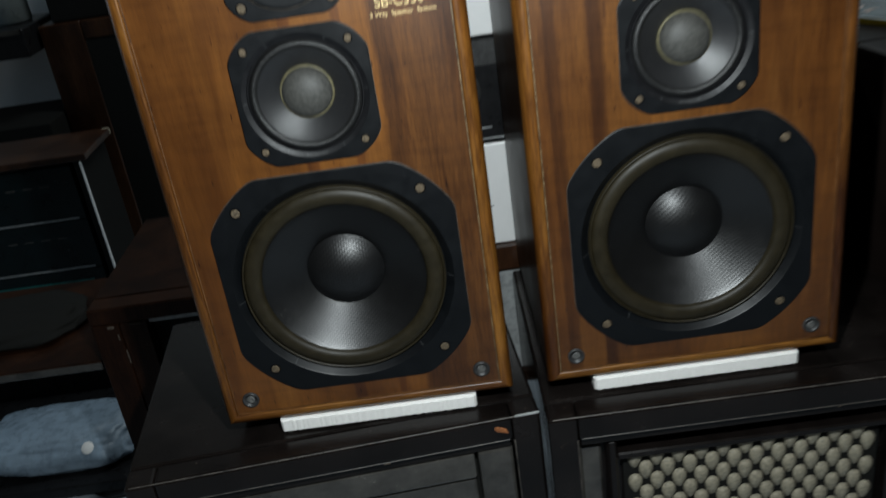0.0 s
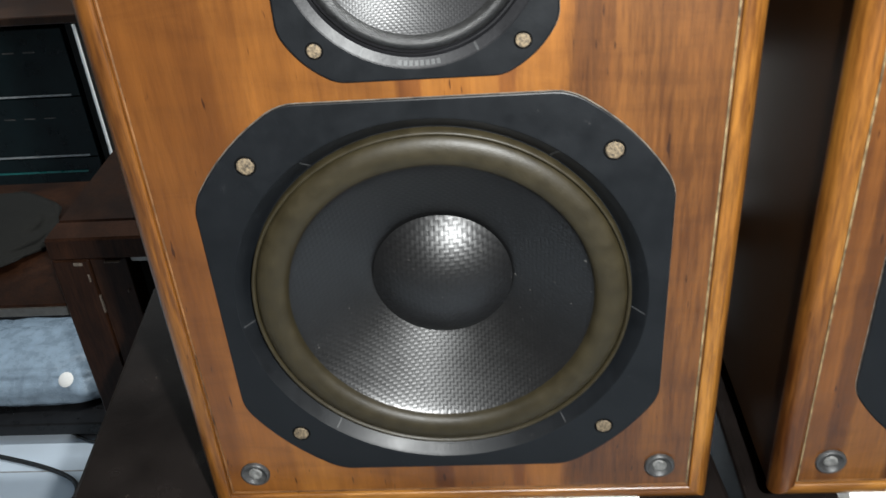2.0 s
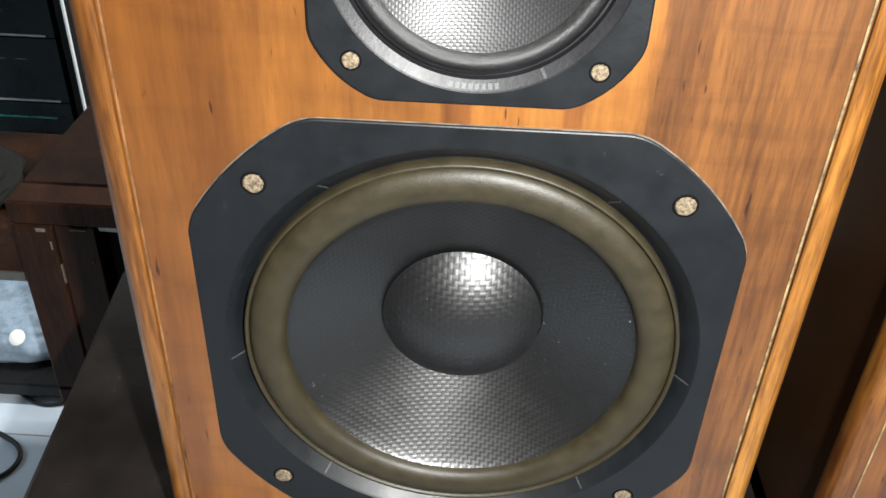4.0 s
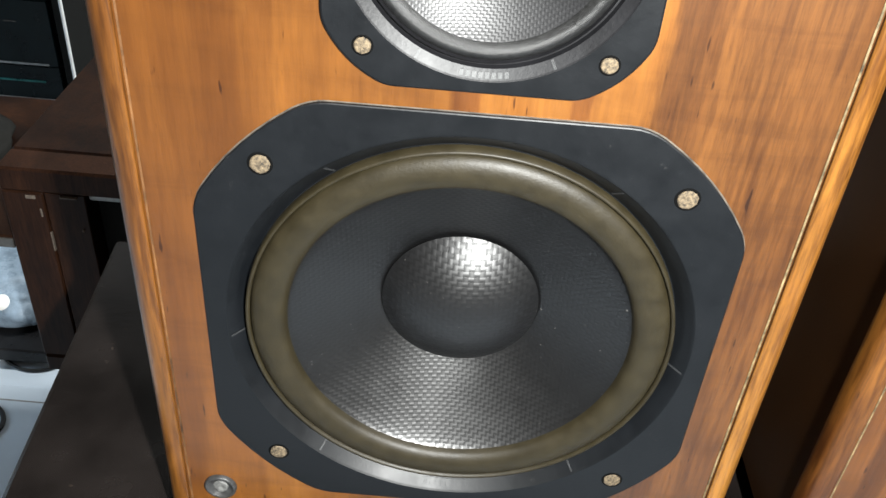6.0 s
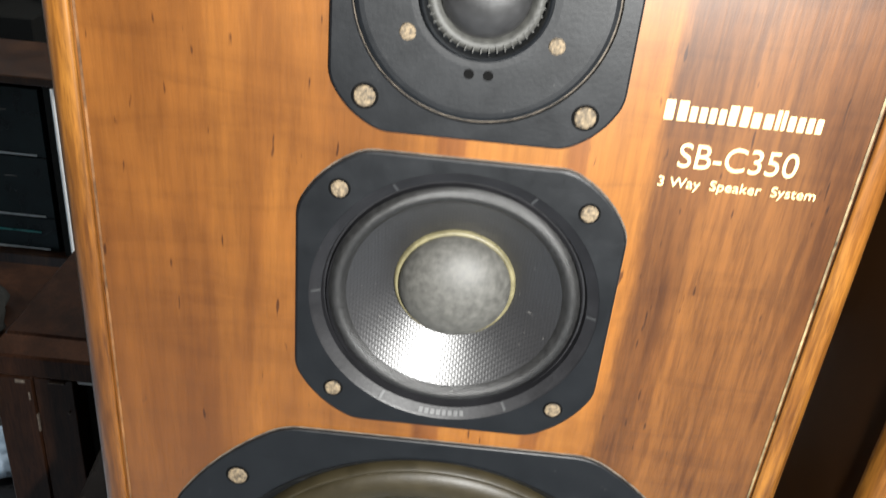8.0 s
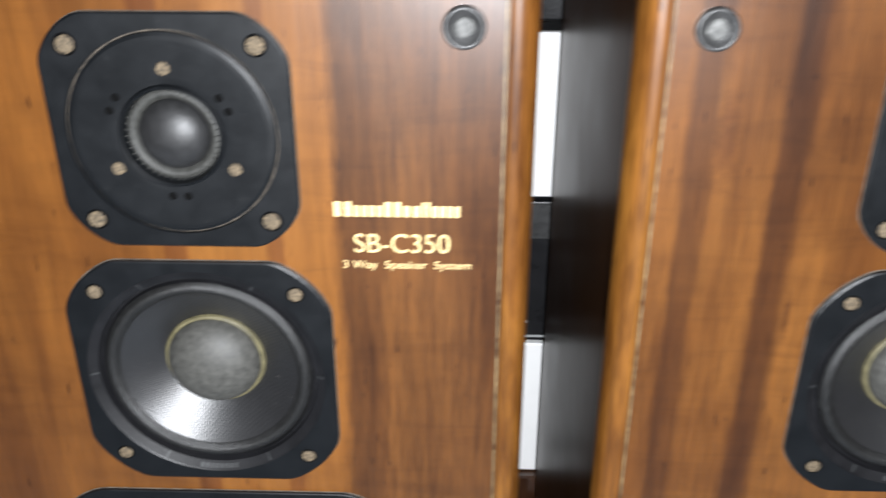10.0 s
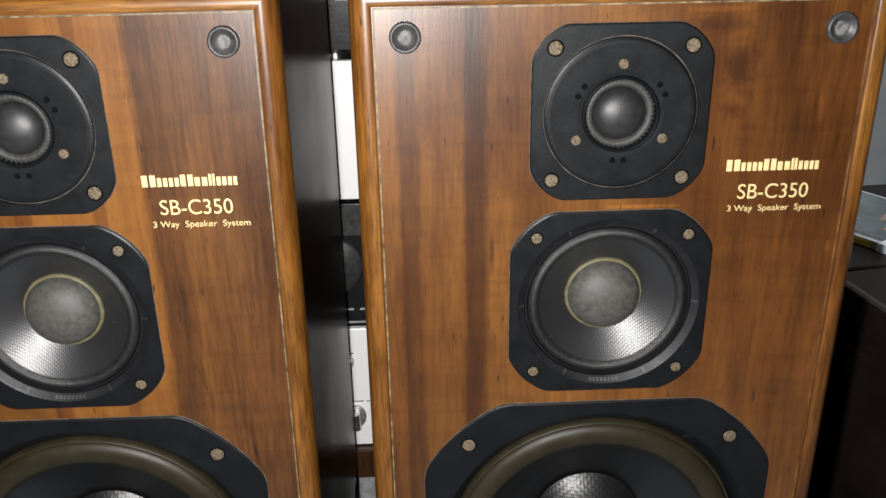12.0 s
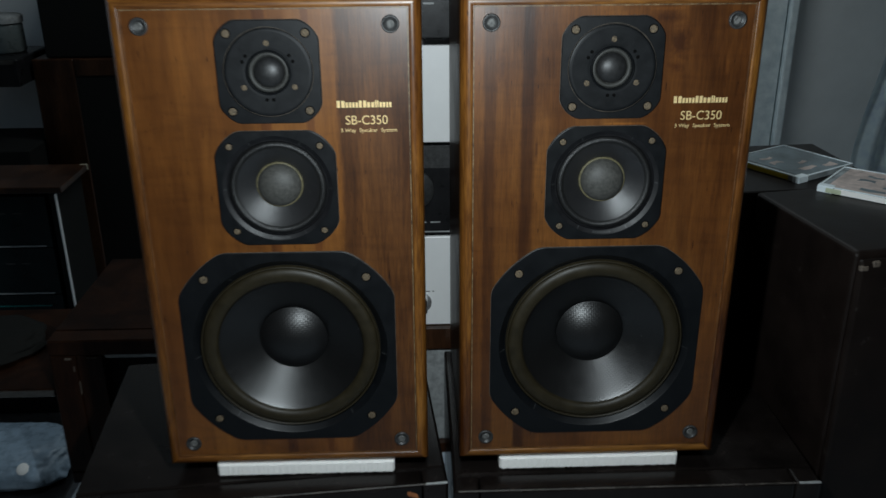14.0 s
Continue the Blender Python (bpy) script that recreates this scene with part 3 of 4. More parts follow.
def loudspeaker(x, label, veneer, worn_side):
    sp = thing("loudspeaker", x, 0, BASE, label, "loudspeaker", group="pair of brown loudspeakers")
    cz = H / 2
    a, t = W / 2 - 0.001, 0.016
    for name, x0, x1, y0, y1, z0, z1 in (
        ("side_panel", -a, -a + t, 0.011, DEPTH, 0.001, H - 0.001), ("side_panel", a - t, a, 0.011, DEPTH, 0.001, H - 0.001),
        ("bottom_panel", -a + t, a - t, 0.011, DEPTH, 0.001, t), ("top_panel", -a + t, a - t, 0.011, DEPTH, H - t, H - 0.001),
        ("back_panel", -a + t, a - t, DEPTH - t, DEPTH - 0.001, t, H - t),
    ):
        part(name, box(x0, x1, y0, y1, z0, z1, 0.0008, 1), "side", sp, "dark glossy lacquered panel")
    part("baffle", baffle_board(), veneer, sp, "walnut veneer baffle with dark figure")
    prof = [(0.0142, -0.0002), (0.0142, 0.0022), (0.0130, 0.0032), (0.0095, 0.0036), (0.0068, 0.0030), (0.0042, 0.0014), (0.0020, -0.0016), (0.0006, -0.0050), (0.0, -0.0090), (0.0, -0.0108), (0.0142, -0.0108)]
    for side in ("top", "bottom", "left", "right"):
        part("moulding", mould(W, H, side, prof), "moulding_lying" if side in ("top", "bottom") else "moulding", sp, "rounded brown wood edging", at=(0, 0, cz))
    line = [(0.0150, 0.0004), (0.0150, 0.0009), (0.0160, 0.0009), (0.0160, 0.0004)]
    for side in ("top", "bottom", "left", "right"):
        part("inlay_line", mould(W, H, side, line), "groove" if side in worn_side else "inlay", sp, "thin worn gold line", at=(0, 0, cz))

    # bass driver
    z = 0.889 - BASE
    part("rebate_edge", plate(0.1327, 0.0752, 0.123, 0.0010, 0.28), "rebate", sp, "pale raw edge of the cut-out", at=(0, 0, z))
    woofer = part("bass_driver", plate(0.1322, 0.0748, 0.1215, 0.0026, 0.28, 0.0005), "plate", sp, "black octagonal bass driver frame", at=(0, 0, z))
    part("frame_ring", lathe([(0.1217, 0.0030), (0.1208, 0.0022), (0.1132, -0.0062), (0.1122, -0.0062), (0.1118, -0.0010)], 96, True), "plate", woofer)
    ring_ribs(woofer, (0.1204, 0.0018), (0.1136, -0.0058), (5, 52, 128, 175, 235, 305), 0.0005, "rib")
    part("rim", lathe([(0.1128, -0.0060), (0.1122, 0.0000), (0.1108, 0.0004), (0.1102, -0.0020)], 96), "surround", woofer)
    roll = [(0.1007 + 0.0095 * math.cos(a), -0.0035 + 0.0060 * math.sin(a)) for a in [math.pi * i / 12 for i in range(13)]]
    part("surround", lathe([(0.1110, -0.0032)] + roll[:-1] + [(0.0905, -0.0050)], 96), "surround", woofer, "olive brown rubber surround")
    curve = [(0.0926 - 0.0526 * u, -0.0026 - 0.0320 * (u ** 0.90)) for u in [i / 14 for i in range(15)]]
    part("cone", lathe([(0.0938, -0.0010), (0.0932, -0.0016)] + curve, 96), "cone", woofer, "woven black cone")
    part("dust_cap", cap(0.0434, 0.0175, -0.0310), "cap", woofer, "woven black dome")
    driver_screws(woofer, 0.0985, 0.0047, 0.0026, "corroded brass screw")
    ring_ribs(woofer, (0.1192, 0.0005), (0.1162, -0.0029), [84 + 1.6 * i for i in range(8)], 0.0011, "plate", "emboss_bar")

    # midrange driver
    z = 1.1015 - BASE
    part("rebate_edge", plate(0.0700, 0.0418, 0.0645, 0.0010, 0.40), "rebate", sp, "pale raw edge of the cut-out", at=(0, 0, z))
    mid = part("midrange_driver", plate(0.0695, 0.0415, 0.0640, 0.0030, 0.40), "plate", sp, "black octagonal midrange driver frame", at=(0, 0, z))
    part("frame_ring", lathe([(0.0642, 0.0030), (0.0634, 0.0024), (0.0590, 0.0001), (0.0582, -0.0024), (0.0574, -0.0024), (0.0566, 0.0000), (0.0560, -0.0022)], 80, True), "ring", mid)
    ring_ribs(mid, (0.0632, 0.0022), (0.0592, 0.0001), (0, 62, 118, 180, 242, 298), 0.0006, "rib")
    part("surround", lathe([(0.0562, -0.0022), (0.0545, 0.0000), (0.0523, 0.0010), (0.0502, 0.0000), (0.0482, -0.0026)], 80), "dusty", mid, "dusty black rubber surround")
    part("cone", lathe([(0.0486, -0.0024)] + [(0.0478 - 0.0205 * u, -0.0030 - 0.0140 * u ** 0.95) for u in [i / 10 for i in range(11)]], 80), "cone_mid", mid, "woven dark grey cone")
    part("glue_ring", lathe([(0.0280, -0.0164), (0.0275, -0.0146), (0.0264, -0.0140), (0.0254, -0.0150)], 64), "glue", mid, "yellowed ring of glue")
    part("dust_cap", dome(0.0258, 0.0160, -0.0152, 56, 12), "felt", mid, "dusty grey dome")
    driver_screws(mid, 0.0518, 0.0036, 0.0030, "corroded brass screw")
    ring_ribs(mid, (0.0626, 0.0019), (0.0602, 0.0006), [81 + 2.6 * i for i in range(8)], 0.0009, "rib", "emboss_bar")

    # tweeter
    z = 1.2375 - BASE
    part("rebate_edge", plate(0.0580, 0.0362, 0.040, 0.0010, 0.45), "rebate", sp, "pale raw edge of the cut-out", at=(0, 0, z))
    tw = part("tweeter", plate(0.0576, 0.0360, 0.0503, 0.0028, 0.45), "plate", sp, "black square tweeter plate", at=(0, 0, z))
    disc = [(0.0503, 0.0028), (0.0500, 0.0008), (0.0494, 0.0008), (0.0490, 0.0026), (0.0474, 0.0033), (0.0455, 0.0034), (0.0280, 0.0030), (0.0252, 0.0028), (0.0246, 0.0050), (0.0238, 0.0056), (0.0231, 0.0050), (0.0226, 0.0010), (0.0216, -0.0020)]
    part("face_disc", lathe(disc, 80, True), "plate", tw)
    part("surround", lathe([(0.0230, -0.0020), (0.0218, 0.0006), (0.0200, 0.0014), (0.0184, 0.0004), (0.0172, -0.0016)], 56), "gauze", tw, "dusty grey dome surround")
    tick = None
    for i in range(44):
        a = 2 * math.pi * i / 44
        where, turn = (0.0212 * math.cos(a), -0.0015, 0.0212 * math.sin(a)), (0, -math.degrees(a), 0)
        tick = again(tick, "coil_strand", tw, where, turn) if tick else part("coil_strand", box(-0.0012, 0.0012, -0.0006, 0.0006, -0.0002, 0.0002), "gauze", tw, "pale coil strand", where, turn)
    part("dome", dome(0.0172, 0.0100, -0.0016, 48, 12), "silk", tw, "soft dark dome")
    driver_screws(tw, 0.0432, 0.0042, 0.0028, "corroded brass screw")
    pin = None
    for a in (90, 210, 330):
        where = (0.0325 * math.cos(radians(a)), -0.0030, 0.0325 * math.sin(radians(a)))
        pin = again(pin, "pin", tw, where) if pin else part("pin", screw_head(0.0031), "screw", tw, "pale brass pin", where)
    # no holes are cut: thin dark discs carry their shade
    hole = None
    for a in (24, 38, 142, 156, 263, 277):
        where = (0.0305 * math.cos(radians(a)), -0.0029, 0.0305 * math.sin(radians(a)))
        hole = again(hole, "vent_hole", tw, where) if hole else part("vent_hole", lathe([(0.0021, 0.0), (0.0020, 0.0004), (0.0016, 0.0003), (0, 0.0002)], 12), "recess_black", tw, "", where)

    # sockets for the missing front cover
    for sx in (-1, 1):
        for sz in (0.752 - BASE, 1.289 - BASE):
            s = part("cover_socket", lathe([(0.0100, 0.0005), (0.0098, 0.0026), (0.0088, 0.0034), (0.0076, 0.0031), (0.0068, 0.0010), (0.0, 0.0009)], 28), "socket", sp, "grey plastic cover socket", at=(sx * 0.1365, 0, sz))
            peg = lathe([(0.0048, 0.0008), (0.0044, 0.0020), (0.0034, 0.0023), (0.0018, 0.0017), (0, 0.0020)], 11)
            for v in peg.verts:
                v.co.y -= 0.0012 * noise.noise(v.co * 420.0 + Vector((x * 30, sz * 9, sx)))
                v.co.z += 0.0012 * noise.noise(v.co * 260.0 + Vector((sx, x * 20, sz * 7)))
            part("peg", peg, "peg", s, "broken grey peg in the socket")

    # gold print: the maker's mark as plain blocks, the rest as written
    x0, zb = 0.0735, 1.1965 - BASE
    step = x0
    mark = new("maker_mark")
    mark.parent, mark.matrix_basis = sp, pose(0, -0.0006, zb)
    for w, tall in ((0.0098, 0.0080), (0.0074, 0.0060), (0.0072, 0.0060), (0.0090, 0.0080), (0.0090, 0.0060), (0.0048, 0.0080), (0.0072, 0.0060), (0.0068, 0.0060)):
        cell = w - 0.0008
        for k in range(2):
            a = step + k * cell * 0.58
            part("mark_bar", box(a, a + cell * 0.42, -0.0003, 0.0004, 0, tall, 0.0002, 1), "gold", mark)
        step += w + 0.0002
    part("lettering", letters("SB-C350", 0.0475, 0.0103), "gold", sp, "gold printed model number", at=(x0 + 0.0095, -0.0007, 1.1770 - BASE))
    part("lettering", letters("3 Way  Speaker  System", 0.0640, 0.0056), "gold", sp, "small gold printed words", at=(x0 + 0.0035, -0.0007, 1.1668 - BASE))
    return sp


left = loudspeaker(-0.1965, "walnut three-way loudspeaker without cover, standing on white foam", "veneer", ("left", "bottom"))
right = loudspeaker(0.1875, "streaky walnut three-way loudspeaker without cover, standing on white foam", "veneer_streaked", ("right", "bottom"))


def foam(x0, x1):
    bm = bmesh.new()
    n = 90
    rnd = random.Random(int(abs(x0) * 1000))
    rows = []
    for i in range(n + 1):
        x = x0 + (x1 - x0) * i / n
        jag = rnd.uniform(-0.0003, 0.0003)
        end = 0.003 if i in (0, n) else 0.0
        rows.append([bm.verts.new(p) for p in ((x, 0.000 + jag + end, 0.6985 + rnd.choice((0.0, 0.0004, 0.0008, 0.0030))), (x, -0.003 + jag + end, 0.7020), (x, -0.003 + jag + end, 0.7160), (x, 0.000 + end, 0.7178), (x, 0.24, 0.7180), (x, 0.24, 0.6985))])
    for a, b in zip(rows, rows[1:]):
        for k in range(6):
            bm.faces.new((a[k], b[k], b[(k + 1) % 6], a[(k + 1) % 6]))
    bm.faces.new(rows[0])
    bm.faces.new(rows[-1])
    ob = part("foam_board", bm, "foam", None)
    tagged(ob, "rough-edged white foam board under a loudspeaker", "foam board", group="foam boards")


foam(-0.306, -0.071)
foam(0.070, 0.311)


# ---- the two black cabinets below ----
def black_cabinet(name, x, y, width, height, depth, label, yaw=0.0):
    cab = thing(name, x, y, FLOOR, label, "cabinet", yaw, group="black cabinets")
    part("body", box(-width / 2, width / 2, 0.035, depth, 0.0, height, 0.004, 2), "lowcab", cab, "scuffed black painted body")
    t = 0.034
    for sx in (-1, 1):
        part("stile", box(sx * width / 2 - (t if sx > 0 else 0), sx * width / 2 + (t if sx < 0 else 0), 0.0, 0.0345, 0.0, height, 0.004, 2), "lowcab", cab)
    part("rail", box(-width / 2 + t + 0.0005, width / 2 - t - 0.0005, 0.0005, 0.0345, height - t, height, 0.004, 2), "lowcab", cab)
    part("rail", box(-width / 2 + t + 0.0005, width / 2 - t - 0.0005, 0.0005, 0.0345, 0.0, t, 0.004, 2), "lowcab", cab)
    part("inset_rail", box(-width / 2 + t + 0.002, width / 2 - t - 0.002, 0.009, 0.0345, height - 0.0495, height - t - 0.0005, 0.002, 1), "lowcab", cab)
    # edges rubbed bare: along the top, round the opening
    part("rubbed_edge", box(-width / 2 + 0.006, width / 2 - 0.006, 0.0010, 0.0026, height - 0.0022, height - 0.0006, 0.0005, 1), "rubbed", cab)
    part("rubbed_edge", box(-width / 2 + t + 0.004, width / 2 - t - 0.004, 0.0008, 0.0024, height - t + 0.0006, height - t + 0.0020, 0.0005, 1), "rubbed", cab)
    for sx in (-1, 1):
        x = sx * (width / 2 - t + 0.0012)
        part("rubbed_edge", box(x - 0.0008, x + 0.0008, 0.0004, 0.0020, 0.03, height - t, 0.0005, 1), "rubbed", cab)
    return cab


LT = 0.6985 - FLOOR
low_right = black_cabinet("low_cabinet", 0.2495, -0.046, 0.486, LT, 0.38, "black cabinet with a cream scaled grille, under a loudspeaker")
iw = 0.486 / 2 - 0.036
for sx in (-1, 1):
    part("side_strip", box(sx * iw - (0.026 if sx > 0 else 0), sx * iw + (0.026 if sx < 0 else 0), 0.020, 0.034, 0.036, LT - 0.058, 0.003, 1), "lowtrim", low_right)
    part("post", box(sx * (iw - 0.038) - 0.006, sx * (iw - 0.038) + 0.006, 0.012, 0.034, 0.036, LT - 0.050, 0.003, 1), "lowcab", low_right)
gw = iw - 0.052
grille = part("grille", box(-gw, gw, 0.026, 0.0345, LT - 0.405, LT - 0.082), "cloth", low_right, "black grille set with rows of cream scales")
for a, b, c, d in ((-gw - 0.008, gw + 0.008, LT - 0.082, LT - 0.072), (-gw - 0.008, gw + 0.008, 0.036, LT - 0.406)):
    part("grille_edge", box(a, b, 0.014, 0.034, c, d, 0.002, 1), "lowcab", low_right)
low_left = black_cabinet("low_cabinet", -0.2415, -0.047, 0.486, LT, 0.38, "black cabinet with smoky grey front panel, under a loudspeaker", 5.0)
part("back_panel", box(-0.206, 0.206, 0.030, 0.0345, 0.036, LT - 0.036), "cloth", low_left)
part("panel_band", box(-0.162, 0.161, 0.012, 0.029, LT - 0.090, LT - 0.050, 0.004, 2), "lowtrim", low_left, "smoky grey glossy band")
for sx in (-1, 1):
    part("panel_band", box(sx * 0.186 - 0.0215, sx * 0.186 + 0.0215, 0.010, 0.029, 0.050, LT - 0.050, 0.004, 2), "lowtrim", low_left, "smoky grey glossy band")
part("inner_panel", box(-0.160, 0.160, 0.018, 0.0295, 0.06, LT - 0.092, 0.004, 2), "lowtrim", low_left)
rust = lathe([(0.009, 0.0), (0.007, 0.0004), (0.003, 0.0005), (0, 0.0005)], 13)
for v in rust.verts:
    v.co.x *= 1.0 + 0.5 * noise.noise(v.co * 300.0)
    v.co.z *= 0.42 + 0.3 * noise.noise(v.co * 420.0)
part("chip", rust, "rust", low_left, "rusty bare chip", at=(0.196, 0.0004, LT - 0.016), turn=(0, 30, 0))


def edge_wear(cab, width, height, seed):
    """Bare slivers along the front top edge and the opening's edge."""
    rnd = random.Random(seed)
    for k in range(3):
        w = rnd.choice((0.001, 0.0015, 0.0025, 0.004))
        x = rnd.uniform(-width / 2 + 0.015, width / 2 - 0.015)
        z, y = ((height - 0.0012, 0.0008), (height - 0.0335, -0.0002))[k % 2]
        part("edge_wear", box(x - w, x + w, y - 0.0004, y + 0.0012, z - rnd.uniform(0.0001, 0.0006), z + 0.0004, 0.00015, 1), "chip", cab)
    part("edge_wear", box(width / 2 - 0.030, width / 2 - 0.001, 0.0002, 0.0030, height - 0.0022, height + 0.0003, 0.0005, 1), "grey", cab)


edge_wear(low_left, 0.486, LT, 3)
edge_wear(low_right, 0.486, LT, 8)


# ---- equipment behind the gap ----
def unit(name, z0, z1, material, label, category, y=0.36, width=0.43, deep=0.30):
    u = thing(name, 0.0, y, z0, label, category, group="stacked equipment")
    h = z1 - z0
    part("casing", box(-width / 2 + 0.004, width / 2 - 0.004, 0.0085, deep, 0.004, h - 0.003, 0.002, 1), "black", u)
    part("front_panel", box(-width / 2, width / 2, 0.0, 0.008, 0.0, h - 0.002, 0.0015, 2), material, u)
    return u


def knob(u, x, z, r, length, material):
    part("knob", lathe([(r * 1.15, 0.0), (r * 1.1, 0.002), (r, 0.003), (r * 0.96, length * 0.8), (r * 0.8, length), (0, length)], 28), material, u, "", at=(x, 0, z))


stand = thing("equipment_stand", 0.0, 0.35, FLOOR, "brown wooden stand carrying the stacked equipment", "stand")
part("top_board", box(-0.26, 0.26, 0.0, 0.36, 0.692 - FLOOR, 0.7335 - FLOOR, 0.002, 2), "brown", stand)
for sx in (-1, 1):
    part("side_panel", box(sx * 0.25 - 0.01, sx * 0.25 + 0.01, 0.002, 0.35, 0.0, 0.6915 - FLOOR), "brown", stand)
part("shelf_board", box(-0.2395, 0.2395, 0.002, 0.35, 0.48 - FLOOR, 0.50 - FLOOR), "brown", stand)
low = unit("amplifier", 0.5005, 0.687, "grey", "grey front panel of a unit inside the stand", "amplifier", y=0.365)
tall = unit("amplifier", 0.735, 0.898, "alu", "silver brushed aluminium amplifier with knob", "amplifier")
knob(tall, -0.030, 0.118, 0.0055, 0.010, "steel")
skirt = lathe([(0.0112, 0.0), (0.0110, 0.002), (0.0098, 0.003), (0, 0.003)], 32)
for v in skirt.verts:
    v.co.z *= 1.35
lever = part("knob", skirt, "steel", tall, "oval knob with a polished lever", at=(-0.024, 0, 0.042))
part("lever", box(-0.0042, 0.0042, -0.017, -0.003, -0.0125, 0.0125, 0.0030, 3), "chrome", lever, "polished lever")
for x, z, w in ((-0.036, 0.128, 0.012), (-0.033, 0.062, 0.018), (-0.012, 0.062, 0.004)):
    part("print_bar", box(x, x + w, -0.0004, 0.001, z, z + 0.0012), "lowtrim", tall)
dark = unit("tuner", 0.900, 1.052, "black", "black glossy equipment unit with grey print", "tuner")
# dial in a lighter grey than the panel, its sheen put into the colour
part("dial", lathe([(0.034, 0.0), (0.0335, 0.010), (0.032, 0.012), (0, 0.0125)], 48), "socket", dark, at=(-0.040, 0, 0.080))
part("visor", box(-0.214, 0.214, -0.003, 0.0, 0.113, 0.149, 0.001, 1), "socket", dark, "smoky display strip")
for x, z, w in ((-0.040, 0.0205, 0.020), (-0.013, 0.0205, 0.016), (-0.036, 0.0405, 0.007), (-0.020, 0.0560, 0.005), (-0.030, 0.004, 0.05)):
    part("print_bar", box(x, x + w, -0.0006, 0.001, z, z + 0.0022), "grey", dark)
sil = unit("amplifier", 1.055, 1.208, "alu", "silver brushed aluminium amplifier", "amplifier")
for x in (-0.0415, -0.0345):
    part("slot_edge", box(x, x + 0.0007, -0.0005, 0.001, 0.082, 0.128), "steel", sil, "thin slot outline")
top_unit = unit("tuner", 1.216, 1.299, "black", "black equipment unit with small jack socket", "tuner")
part("jack", lathe([(0.007, 0.0), (0.0068, 0.003), (0.004, 0.0035), (0.0035, 0.001), (0, 0.001)], 24), "steel", top_unit, "chrome jack", at=(-0.0365, 0, 0.0165))
for x in (-0.19, -0.0245, 0.19):
    part("foot", lathe([(0.0066, -0.0110), (0.0068, -0.0095), (0.0068, 0.0), (0, 0.0)], 24), "chrome", top_unit, "polished round foot", at=(x, 0.016, 0.0), turn=(-90, 0, 0))
for x in (-0.048, -0.020):
    part("print_bar", box(x, x + 0.016, -0.0006, 0.001, 0.050, 0.0525), "grey", top_unit)


# ---- left: brown box, low stand with a bag, rack with decks ----
bx = thing("wooden_box", -0.484, 0.500, 0.322, "dark brown wooden speaker box with framed front, on a black plinth", "speaker box")
part("body", box(-0.25, 0.25, 0.045, 0.40, 0.0, 0.322, 0.003, 1), "brownbox", bx)
part("top_rail", box(-0.25, 0.25, 0.0, 0.0445, 0.290, 0.322, 0.003, 1), "brownbox", bx)
part("bottom_rail", box(-0.25, 0.25, 0.0, 0.0445, 0.0, 0.028, 0.003, 1), "brownbox", bx)
for sx in (-1, 1):
    part("stile", box(sx * 0.225 - 0.025, sx * 0.225 + 0.025, 0.001, 0.0445, 0.0285, 0.2895, 0.002, 1), "brownbox", bx)
    part("inner_stile", box(sx * 0.1755 - 0.0242, sx * 0.1755 + 0.0242, 0.003, 0.044, 0.0285, 0.2895, 0.0012, 1), "brownbox", bx, "scuffed dark inner frame")
part("front_cloth", box(-0.152, 0.152, 0.036, 0.0445, 0.0285, 0.2775), "cloth", bx)
part("worn_strip", box(-0.150, 0.150, 0.010, 0.034, 0.2785, 0.2888, 0.002, 1), "grey", bx, "pale worn strip")
for x, z, w, h in ((-0.215, 0.2835, 0.006, 0.0025), (-0.206, 0.262, 0.0012, 0.006), (-0.2005, 0.22, 0.0008, 0.014), (-0.16, 0.24, 0.0010, 0.002), (-0.17, 0.2855, 0.010, 0.0012)):
    part("chip", box(x - w, x + w, -0.0002, 0.006, z - h, z + h, 0.0007, 1), "chip", bx, "pale chip")
pl = thing("plinth", -0.484, 0.515, FLOOR, "black plinth under a wooden speaker box", "plinth")
part("body", box(-0.235, 0.25, 0.0, 0.37, 0.0, 0.3215 - FLOOR, 0.003, 1), "black", pl)

side_table = thing("side_table", -1.06, 0.520, FLOOR, "low dark side table with a pale worn front edge", "table")
part("tabletop", box(-0.34, 0.318, 0.0, 0.36, 0.512 - FLOOR, 0.530 - FLOOR, 0.003, 1), "brownbox", side_table)
part("edge_strip", box(-0.34, 0.316, -0.003, -0.0005, 0.514 - FLOOR, 0.5285 - FLOOR, 0.001, 1), "lowtrim", side_table, "pale worn edge")
for x in (-0.32, 0.300):
    part("leg", box(x - 0.012, x + 0.012, 0.325, 0.355, 0.0, 0.5115 - FLOOR, 0.002, 1), "black", side_table)
part("leg", box(-0.332, -0.308, 0.006, 0.03, 0.0, 0.5115 - FLOOR, 0.002, 1), "black", side_table)
dark_bag = thing("dark_pouch", -0.98, 0.70, 0.5305, "dark soft pouch on a side table", "pouch")
bm = bmesh.new()
bmesh.ops.create_icosphere(bm, subdivisions=4, radius=1.0)
for v in bm.verts:
    k = 1 + noise.fractal(v.co * 1.5, 1.0, 2.0, 3) * 0.2
    v.co = Vector((v.co.x * 0.17 * k, v.co.y * 0.11 * k, (max(v.co.z, -0.6) + 0.6) * 0.016 * k))
part("body", smooth(bm), "cloth", dark_bag)

